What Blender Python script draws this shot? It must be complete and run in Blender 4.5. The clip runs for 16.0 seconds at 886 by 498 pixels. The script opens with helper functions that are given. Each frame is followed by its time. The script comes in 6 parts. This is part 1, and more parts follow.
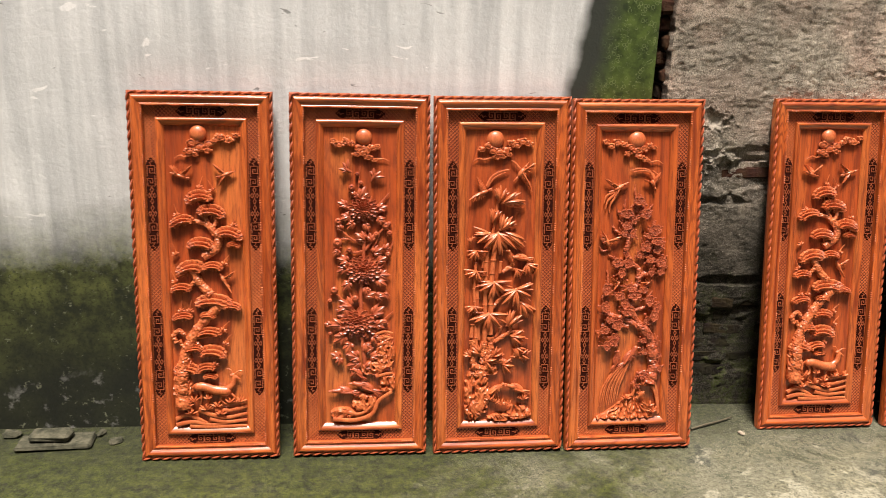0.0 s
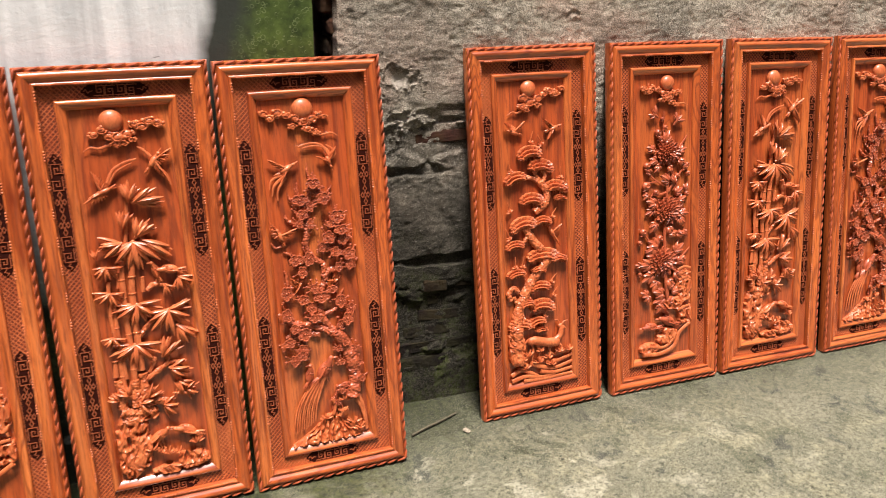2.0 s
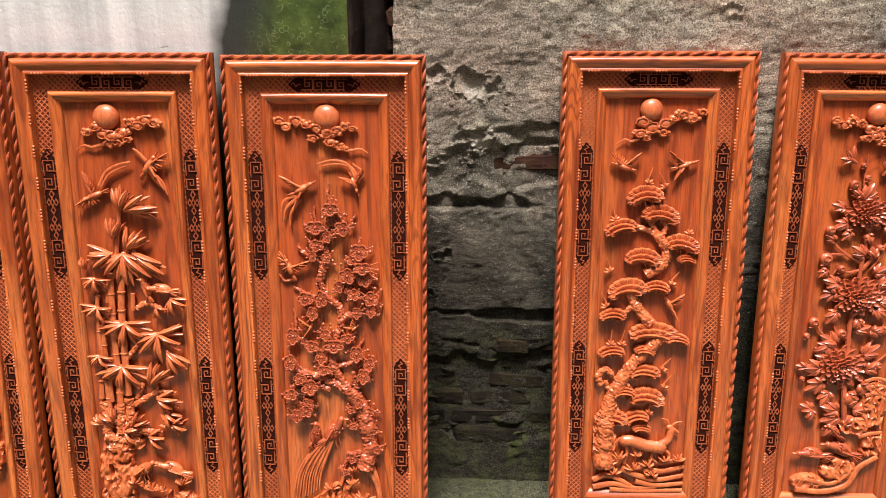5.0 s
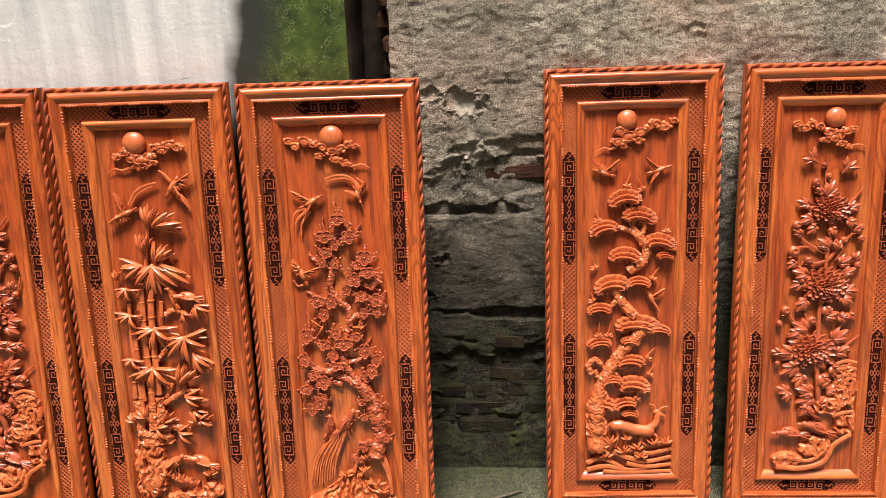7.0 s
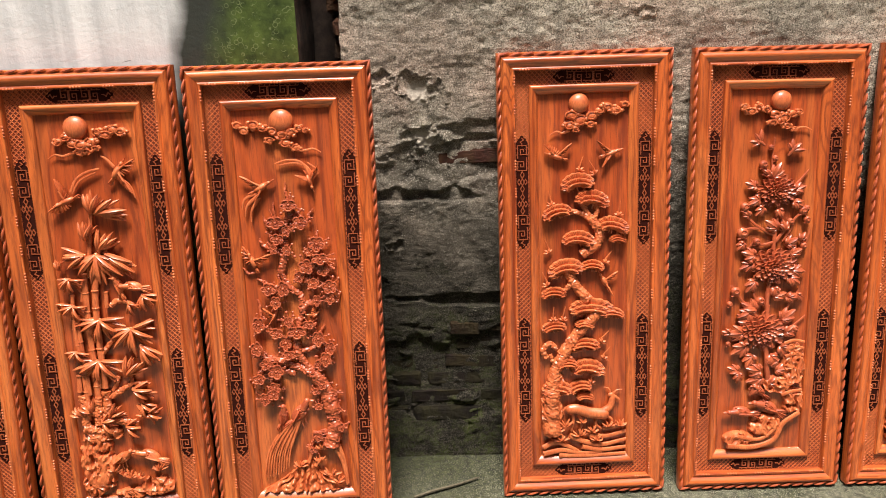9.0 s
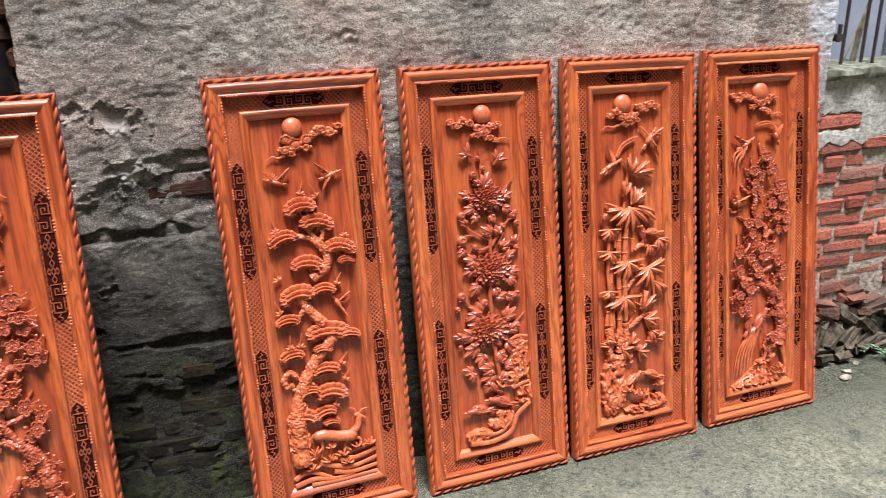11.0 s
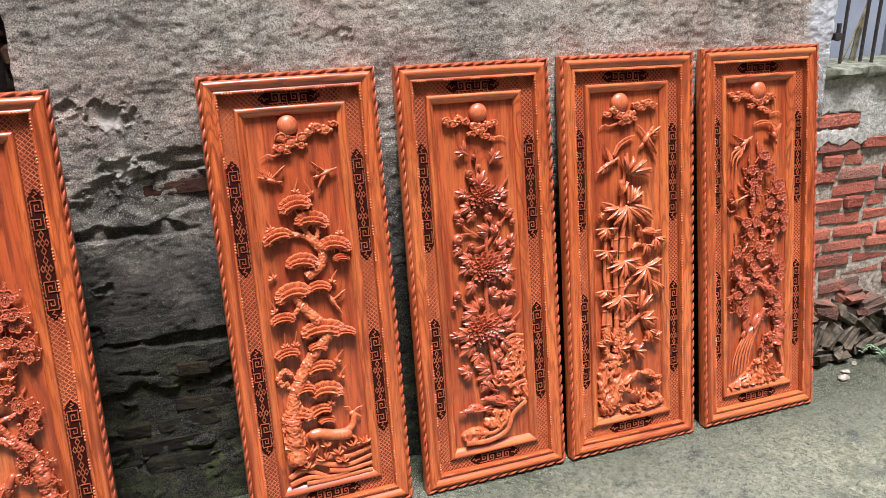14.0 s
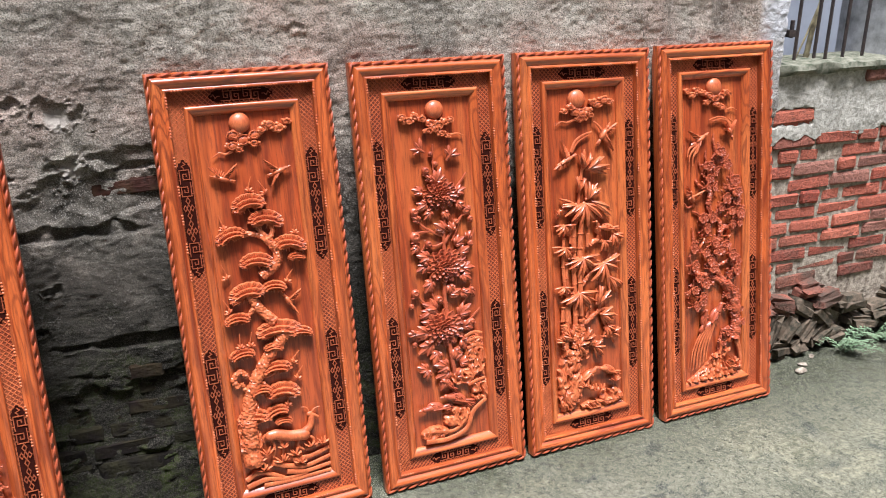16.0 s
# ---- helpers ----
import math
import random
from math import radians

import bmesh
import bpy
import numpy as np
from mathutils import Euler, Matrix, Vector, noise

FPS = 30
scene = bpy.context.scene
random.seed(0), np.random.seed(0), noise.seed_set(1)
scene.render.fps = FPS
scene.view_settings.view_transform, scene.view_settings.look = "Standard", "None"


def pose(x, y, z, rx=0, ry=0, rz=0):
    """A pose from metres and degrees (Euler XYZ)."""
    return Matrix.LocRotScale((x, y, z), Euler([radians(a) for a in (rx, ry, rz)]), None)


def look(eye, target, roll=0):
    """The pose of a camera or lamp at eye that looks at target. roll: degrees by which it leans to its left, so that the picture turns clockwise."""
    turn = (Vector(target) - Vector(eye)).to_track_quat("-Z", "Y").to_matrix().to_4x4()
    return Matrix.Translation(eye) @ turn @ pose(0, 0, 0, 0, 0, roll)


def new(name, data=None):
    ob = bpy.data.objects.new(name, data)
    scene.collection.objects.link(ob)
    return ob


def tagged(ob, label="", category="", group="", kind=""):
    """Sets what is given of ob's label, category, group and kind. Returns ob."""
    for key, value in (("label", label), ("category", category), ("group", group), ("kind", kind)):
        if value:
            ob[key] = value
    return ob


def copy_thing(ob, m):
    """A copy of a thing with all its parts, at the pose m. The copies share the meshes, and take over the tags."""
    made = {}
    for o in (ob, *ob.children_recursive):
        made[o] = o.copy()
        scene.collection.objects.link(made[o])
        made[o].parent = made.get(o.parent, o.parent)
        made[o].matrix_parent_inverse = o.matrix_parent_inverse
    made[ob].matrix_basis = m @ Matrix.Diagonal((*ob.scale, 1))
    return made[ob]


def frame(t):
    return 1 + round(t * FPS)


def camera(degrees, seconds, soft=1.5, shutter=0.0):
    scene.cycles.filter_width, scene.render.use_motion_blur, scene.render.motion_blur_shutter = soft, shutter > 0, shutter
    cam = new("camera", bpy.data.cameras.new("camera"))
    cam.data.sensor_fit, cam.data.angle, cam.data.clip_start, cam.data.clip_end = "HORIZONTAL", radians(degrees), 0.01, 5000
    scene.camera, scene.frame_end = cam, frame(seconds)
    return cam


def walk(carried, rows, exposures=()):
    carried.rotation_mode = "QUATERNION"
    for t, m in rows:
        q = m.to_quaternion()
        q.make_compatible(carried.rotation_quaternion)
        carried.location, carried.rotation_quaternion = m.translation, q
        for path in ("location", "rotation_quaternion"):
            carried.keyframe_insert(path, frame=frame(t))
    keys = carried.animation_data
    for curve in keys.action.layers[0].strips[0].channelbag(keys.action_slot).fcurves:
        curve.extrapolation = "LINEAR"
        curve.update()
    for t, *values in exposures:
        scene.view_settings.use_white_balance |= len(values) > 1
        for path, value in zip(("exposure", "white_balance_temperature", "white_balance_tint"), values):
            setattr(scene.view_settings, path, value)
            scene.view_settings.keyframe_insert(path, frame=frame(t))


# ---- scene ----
cam = camera(57.9, 16.0, 0.9, 0.35)
PATH = [
    (0, (0.06, 0.038, 1.587), (0.249, 1.939, 0.995), 1.7),
    (0.5, (0.207, 0.133, 1.581), (0.399, 2.034, 0.989), 0.8),
    (1, (0.358, 0.215, 1.58), (0.643, 2.103, 0.986), 0.3),
    (1.5, (0.464, 0.356, 1.543), (0.958, 2.174, 0.872), 1.1),
    (2, (0.568, 0.504, 1.558), (1.249, 2.253, 0.865), 0.7),
    (2.5, (0.773, 0.586, 1.541), (1.429, 2.351, 0.865), 0.4),
    (3, (1.01, 0.657, 1.518), (1.64, 2.428, 0.835), 0.9),
    (3.5, (1.139, 0.839, 1.504), (1.783, 2.584, 0.768), 1.0),
    (4, (1.252, 0.952, 1.514), (1.666, 2.758, 0.76), -0.0),
    (4.5, (1.335, 0.99, 1.545), (1.4, 2.835, 0.775), 1.2),
    (4.7, (1.337, 0.979, 1.542), (1.317, 2.829, 0.783), 1.1),
    (6.8, (1.39, 0.753, 1.588), (1.331, 2.623, 0.883), -1.5),
    (7, (1.39, 0.757, 1.59), (1.315, 2.626, 0.883), -1.7),
    (7.5, (1.392, 0.759, 1.587), (1.317, 2.627, 0.875), -1.8),
    (8, (1.393, 0.764, 1.583), (1.361, 2.626, 0.853), -2.0),
    (8.2, (1.392, 0.766, 1.576), (1.379, 2.628, 0.847), -1.8),
    (10.3, (1.387, 0.75, 1.527), (1.764, 2.597, 0.858), -0.5),
    (10.5, (1.401, 0.759, 1.531), (1.89, 2.58, 0.862), -0.5),
    (10.7, (1.406, 0.777, 1.532), (1.994, 2.569, 0.866), -0.6),
    (11, (1.43, 0.775, 1.54), (2.098, 2.539, 0.875), -0.7),
    (11.5, (1.439, 0.78, 1.537), (2.164, 2.522, 0.874), -0.3),
    (12, (1.452, 0.777, 1.54), (2.189, 2.516, 0.882), 0.2),
    (12.5, (1.452, 0.779, 1.541), (2.172, 2.527, 0.888), 0.2),
    (13, (1.453, 0.779, 1.537), (2.147, 2.533, 0.871), -0.1),
    (13.5, (1.449, 0.779, 1.531), (2.119, 2.539, 0.859), -0.3),
    (14, (1.45, 0.772, 1.535), (2.112, 2.538, 0.869), -0.6),
    (14.5, (1.459, 0.766, 1.54), (2.125, 2.539, 0.896), -0.7),
    (15, (1.465, 0.761, 1.54), (2.135, 2.537, 0.909), -0.4),
    (15.5, (1.482, 0.767, 1.532), (2.174, 2.528, 0.884), -0.3),
    (16, (1.495, 0.767, 1.531), (2.221, 2.505, 0.859), -0.4),
]
walk(cam, [(t, look(eye, target, roll)) for t, eye, target, roll in PATH], [
    (0.0, 0.78, 6900, 14), (2.0, 0.86, 6600, 14), (3.0, 0.90, 6100, 14), (3.5, 0.92, 5350, 14), (4.0, 0.92, 5300, 15), (4.5, 0.90, 6450, 14), (7.0, 0.88, 6750, 13),
    (8.0, 0.88, 6750, 13), (10.5, 0.94, 6250, 14), (11.0, 0.96, 5600, 14), (16.0, 0.96, 5600, 14)])

# ---- light ----
world = bpy.data.worlds.new("sky")
scene.world = world
world.use_nodes = True
wn = world.node_tree.nodes
sky = wn.new("ShaderNodeTexSky")
sky.sky_type, sky.sun_disc = "NISHITA", False
sky.sun_elevation, sky.sun_rotation = radians(73), radians(189)
sky.air_density, sky.dust_density, sky.ozone_density = 0.7, 6.0, 0.2
world.node_tree.links.new(sky.outputs["Color"], wn["Background"].inputs["Color"])
wn["Background"].inputs["Strength"].default_value = 0.046
sun_data = bpy.data.lights.new("sun", "SUN")
sun_data.energy, sun_data.angle, sun_data.color = 5.0, radians(16), (1.0, 0.95, 0.88)
sun = new("sun", sun_data)
sun.matrix_world = look((0.9, 1.0, 6.0), (1.2, 2.8, 0.0))

# ---- materials ----
def shader(name, rough=0.6, metal=0.0, spec=0.5):
    m = bpy.data.materials.new(name)
    m.use_nodes = True
    b = m.node_tree.nodes["Principled BSDF"]
    b.inputs["Roughness"].default_value, b.inputs["Metallic"].default_value = rough, metal
    b.inputs["Specular IOR Level"].default_value = spec
    return m, m.node_tree, b


def coords(nt, scale=(1, 1, 1), kind="Object"):
    tc, mp = nt.nodes.new("ShaderNodeTexCoord"), nt.nodes.new("ShaderNodeMapping")
    mp.inputs["Scale"].default_value = scale
    nt.links.new(tc.outputs[kind], mp.inputs["Vector"])
    return mp.outputs["Vector"]


def noise_tex(nt, vec, scale, detail=5, rough=0.6, distort=0.0):
    n = nt.nodes.new("ShaderNodeTexNoise")
    n.inputs["Scale"].default_value, n.inputs["Detail"].default_value = scale, detail
    n.inputs["Roughness"].default_value, n.inputs["Distortion"].default_value = rough, distort
    nt.links.new(vec, n.inputs["Vector"])
    return n.outputs["Fac"]


def ramp(nt, fac, stops):
    r = nt.nodes.new("ShaderNodeValToRGB")
    el = r.color_ramp.elements
    while len(el) < len(stops):
        el.new(0.5)
    for e, (p, c) in zip(el, stops):
        e.position, e.color = p, (c, c, c, 1) if isinstance(c, (int, float)) else (*c, 1)
    nt.links.new(fac, r.inputs["Fac"])
    return r.outputs["Color"]


def mix(nt, fac, a, b, mode="MIX"):
    n = nt.nodes.new("ShaderNodeMix")
    n.data_type, n.blend_type = "RGBA", mode
    for sock, v in ((n.inputs[0], fac), (n.inputs[6], a), (n.inputs[7], b)):
        if isinstance(v, (int, float)):
            sock.default_value = v
        elif isinstance(v, tuple):
            sock.default_value = (*v, 1)
        else:
            nt.links.new(v, sock)
    return n.outputs[2]


def calc(nt, op, a, b=0.0, clamp=False):
    n = nt.nodes.new("ShaderNodeMath")
    n.operation, n.use_clamp = op, clamp
    for sock, v in zip(n.inputs, (a, b)):
        if isinstance(v, (int, float)):
            sock.default_value = v
        else:
            nt.links.new(v, sock)
    return n.outputs[0]


def axis(nt, vec, which):
    s = nt.nodes.new("ShaderNodeSeparateXYZ")
    nt.links.new(vec, s.inputs[0])
    return s.outputs[which]


def bump(nt, b, height, strength=0.3, dist=0.01):
    n = nt.nodes.new("ShaderNodeBump")
    n.inputs["Strength"].default_value, n.inputs["Distance"].default_value = strength, dist
    nt.links.new(height, n.inputs["Height"])
    nt.links.new(n.outputs["Normal"], b.inputs["Normal"])


def put(nt, b, sock, value):
    nt.links.new(value, b.inputs[sock])


def wood(name, along, light=(0.58, 0.130, 0.029), dark=(0.21, 0.029, 0.007), rough=0.32, lines=1.0):
    """Polished orange-red hardwood: its figure runs along x or z, with dark vessel lines and golden streaks."""
    m, nt, b = shader(name, rough)
    oi = nt.nodes.new("ShaderNodeObjectInfo")
    shift = nt.nodes.new("ShaderNodeVectorMath")
    shift.operation = "ADD"
    nt.links.new(coords(nt), shift.inputs[0])
    cmb = nt.nodes.new("ShaderNodeCombineXYZ")
    for k, f in enumerate((7.0, 3.0, 13.0)):
        nt.links.new(calc(nt, "MULTIPLY", oi.outputs["Random"], f), cmb.inputs[k])
    nt.links.new(cmb.outputs[0], shift.inputs[1])

    def stretched(amount):
        mp = nt.nodes.new("ShaderNodeMapping")
        mp.inputs["Scale"].default_value = (1, 1, amount) if along == "z" else (amount, 1, 1)
        nt.links.new(shift.outputs[0], mp.inputs["Vector"])
        return mp.outputs["Vector"]

    v = stretched(0.07)
    figure = noise_tex(nt, stretched(0.16), 6.5, 2, 0.45, 0.7)
    broad = noise_tex(nt, v, 22, 4, 0.6, 1.6)
    fine = noise_tex(nt, v, 200, 4, 0.65, 0.3)
    pores = noise_tex(nt, v, 560, 2, 0.6)
    contour = calc(nt, "SINE", calc(nt, "ADD", calc(nt, "MULTIPLY", figure, 95.0), calc(nt, "MULTIPLY", broad, 7.0)))
    base = mix(nt, ramp(nt, broad, [(0.32, 0.0), (0.50, 0.7), (0.66, 1.0)]), dark, light)
    base = mix(nt, ramp(nt, figure, [(0.50, 0.0), (0.64, 0.55)]), base, (0.68, 0.200, 0.052))
    vein = calc(nt, "MULTIPLY", ramp(nt, contour, [(0.35, 0.0), (0.95, 0.62)]), ramp(nt, noise_tex(nt, v, 11, 3), [(0.40, 0.25), (0.62, 1.0)]))
    base = mix(nt, calc(nt, "MULTIPLY", vein, lines), base, (0.13, 0.018, 0.006))
    base = mix(nt, ramp(nt, fine, [(0.34, 0.7), (0.52, 0.0)]), base, (0.15, 0.028, 0.009))
    put(nt, b, "Base Color", base)
    put(nt, b, "Roughness", ramp(nt, fine, [(0.3, rough + 0.16), (0.7, rough - 0.06)]))
    b.inputs["Coat Weight"].default_value, b.inputs["Coat Roughness"].default_value = 0.85, 0.23
    b.inputs["Specular IOR Level"].default_value = 0.45
    bump(nt, b, calc(nt, "ADD", calc(nt, "MULTIPLY", fine, 0.6), calc(nt, "MULTIPLY", pores, 0.4)), 0.22, 0.002)
    return m


def carved(name, light=(0.68, 0.185, 0.060), dark=(0.42, 0.082, 0.023)):
    """The same wood where it is cut into relief: no long grain, tool marks."""
    m, nt, b = shader(name, 0.47)
    v = coords(nt)
    n1, n2 = noise_tex(nt, v, 30, 4, 0.6), noise_tex(nt, coords(nt, (1, 1, 0.22)), 330, 3, 0.6)
    base = mix(nt, ramp(nt, n1, [(0.3, 0.0), (0.7, 1.0)]), dark, light)
    base = mix(nt, ramp(nt, n2, [(0.35, 0.45), (0.6, 0.0)]), base, (0.2, 0.04, 0.014))
    put(nt, b, "Base Color", base)
    b.inputs["Coat Weight"].default_value, b.inputs["Coat Roughness"].default_value = 0.45, 0.22
    b.inputs["Specular IOR Level"].default_value = 0.45
    bump(nt, b, n2, 0.28, 0.0015)
    return m


WOOD_V = wood("polished_wood_upright", "z")
WOOD_H = wood("polished_wood_level", "x")
WOOD_BOARD = wood("polished_wood_board", "z", (0.45, 0.086, 0.020), (0.20, 0.029, 0.007), 0.36, 0.8)
WOOD_BAND = wood("chequered_wood", "z", (0.22, 0.036, 0.010), (0.10, 0.014, 0.005), 0.5)
WOOD_FRET = carved("fret_wood", (0.40, 0.10, 0.034), (0.22, 0.045, 0.015))
WOOD_CARVED = carved("carved_wood")
WOOD_RED = carved("carved_red_wood", (0.52, 0.115, 0.042), (0.28, 0.048, 0.018))

INLAY, nt, b = shader("dark_inlay", 0.85, spec=0.04)
put(nt, b, "Base Color", mix(nt, noise_tex(nt, coords(nt), 120), (0.016, 0.004, 0.003), (0.036, 0.008, 0.005)))


def old_plaster():
    m, nt, b = shader("old_plaster", 0.93, spec=0.2)
    v = coords(nt)
    z, x = axis(nt, v, 2), axis(nt, v, 0)
    big, mid = noise_tex(nt, v, 1.7, 4, 0.6, 0.3), noise_tex(nt, v, 9, 6, 0.7)
    fine, grit = noise_tex(nt, coords(nt, (0.75, 1, 1.2)), 85, 6, 0.8), noise_tex(nt, v, 300, 3, 0.75)
    col = mix(nt, ramp(nt, mid, [(0.30, 0.0), (0.68, 1.0)]), (0.38, 0.33, 0.26), (0.80, 0.71, 0.57))
    pink = calc(nt, "MULTIPLY", ramp(nt, noise_tex(nt, v, 3.1, 4, 0.6), [(0.44, 0.0), (0.62, 1.0)]), ramp(nt, z, [(0.55, 0.0), (0.95, 0.8)]), True)
    col = mix(nt, calc(nt, "MULTIPLY", pink, 0.7), col, (0.74, 0.49, 0.38))
    soot = ramp(nt, calc(nt, "ADD", big, calc(nt, "MULTIPLY", calc(nt, "SUBTRACT", fine, 0.5), 0.12)), [(0.42, 0.95), (0.55, 0.0)])
    col = mix(nt, calc(nt, "MULTIPLY", soot, 0.45), col, (0.060, 0.056, 0.044))
    # plaster darkens towards the ground with a ragged edge; moss follows the same mask
    ragged_height = calc(nt, "ADD", z, calc(nt, "MULTIPLY", calc(nt, "SUBTRACT", mid, 0.5), 0.9))
    low = ramp(nt, calc(nt, "MULTIPLY", ragged_height, 0.5), [(0.18, 1.0), (0.42, 0.88), (0.55, 0.0)])
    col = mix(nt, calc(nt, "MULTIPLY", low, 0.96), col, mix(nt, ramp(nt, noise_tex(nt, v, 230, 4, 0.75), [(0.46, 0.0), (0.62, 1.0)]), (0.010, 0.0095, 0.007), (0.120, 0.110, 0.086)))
    col = mix(nt, ramp(nt, ragged_height, [(0.42, 0.97), (0.78, 0.0)]), col, (0.009, 0.009, 0.005))
    moss = calc(nt, "MULTIPLY", ramp(nt, ragged_height, [(0.18, 1.0), (0.62, 0.0)]), ramp(nt, noise_tex(nt, v, 17, 5, 0.7), [(0.46, 0.0), (0.60, 0.95)]), True)
    col = mix(nt, moss, col, (0.050, 0.066, 0.012))
    drip = noise_tex(nt, coords(nt, (1, 1, 0.22)), 5.5, 5, 0.65, 0.5)
    col = mix(nt, calc(nt, "MULTIPLY", ramp(nt, drip, [(0.50, 0.0), (0.64, 0.75)]), ramp(nt, z, [(0.6, 0.3), (1.0, 1.0)])), col, (0.085, 0.078, 0.060))
    cells = nt.nodes.new("ShaderNodeTexVoronoi")
    cells.feature = "DISTANCE_TO_EDGE"
    cells.inputs["Scale"].default_value = 13
    warp = nt.nodes.new("ShaderNodeVectorMath")
    warp.operation = "ADD"
    warp_noise = nt.nodes.new("ShaderNodeTexNoise")
    warp_noise.inputs["Scale"].default_value = 9
    warp_noise.inputs["Detail"].default_value = 5
    nt.links.new(v, warp_noise.inputs["Vector"])
    nt.links.new(v, warp.inputs[0])
    shrink = nt.nodes.new("ShaderNodeVectorMath")
    shrink.operation = "SCALE"
    shrink.inputs["Scale"].default_value = 0.16
    nt.links.new(warp_noise.outputs["Color"], shrink.inputs[0])
    nt.links.new(shrink.outputs[0], warp.inputs[1])
    nt.links.new(warp.outputs[0], cells.inputs["Vector"])
    crack = calc(nt, "MULTIPLY", ramp(nt, cells.outputs["Distance"], [(0.003, 0.7), (0.011, 0.0)]), ramp(nt, big, [(0.48, 0.0), (0.58, 0.9)]))
    col = mix(nt, crack, col, (0.05, 0.042, 0.033))
    speck = ramp(nt, noise_tex(nt, v, 150, 4, 0.7), [(0.34, 0.85), (0.43, 0.0)])
    col = mix(nt, speck, col, (0.060, 0.052, 0.040))
    col = mix(nt, ramp(nt, fine, [(0.36, 0.55), (0.46, 0.0)]), col, (0.10, 0.088, 0.068))
    grain = noise_tex(nt, v, 270, 3, 0.65)
    col = mix(nt, ramp(nt, grain, [(0.38, 0.8), (0.50, 0.0)]), col, (0.11, 0.095, 0.075))
    col = mix(nt, calc(nt, "MULTIPLY", ramp(nt, grain, [(0.56, 0.0), (0.64, 0.6)]), ramp(nt, z, [(0.75, 0.0), (1.0, 1.0)])), col, (0.86, 0.79, 0.68))
    chips = ramp(nt, fine, [(0.58, 0.0), (0.66, 0.5)])
    col = mix(nt, calc(nt, "MULTIPLY", chips, ramp(nt, z, [(0.4, 0.1), (0.9, 1.0)])), col, (0.74, 0.68, 0.59))
    # first two pale spots colour the pits as if lit; last two are paint splashes
    for px, pz, size in ((1.375, 1.170, 0.036), (1.392, 1.035, 0.034), (2.775, 1.432, 0.016), (2.92, 1.427, 0.012)):
        gap = nt.nodes.new("ShaderNodeVectorMath")
        gap.operation = "DISTANCE"
        nt.links.new(coords(nt, (1, 0, 1)), gap.inputs[0])
        gap.inputs[1].default_value = (px, 0, pz)
        spot = calc(nt, "ADD", calc(nt, "MULTIPLY", gap.outputs["Value"], 1.0 / size), calc(nt, "MULTIPLY", calc(nt, "SUBTRACT", fine, 0.5), 2.2))
        col = mix(nt, ramp(nt, spot, [(0.55, 0.85), (0.95, 0.0)]), col, (0.56, 0.50, 0.42))
    lime = ramp(nt, calc(nt, "ADD", calc(nt, "MULTIPLY", x, 0.1), calc(nt, "MULTIPLY", calc(nt, "SUBTRACT", mid, 0.5), 0.02)), [(0.3600, 0.0), (0.3650, 0.85)])
    flaking = calc(nt, "ADD", calc(nt, "MULTIPLY", z, 0.5), calc(nt, "MULTIPLY", calc(nt, "SUBTRACT", mid, 0.5), 0.5))
    col = mix(nt, calc(nt, "MULTIPLY", lime, ramp(nt, flaking, [(0.52, 0.0), (0.66, 1.0)])), col, (0.74, 0.74, 0.74))
    put(nt, b, "Base Color", col)
    bump(nt, b, calc(nt, "ADD", calc(nt, "MULTIPLY", fine, 0.7), calc(nt, "SUBTRACT", calc(nt, "MULTIPLY", grit, 0.55), calc(nt, "MULTIPLY", crack, 0.4))), 1.0, 0.018)
    return m


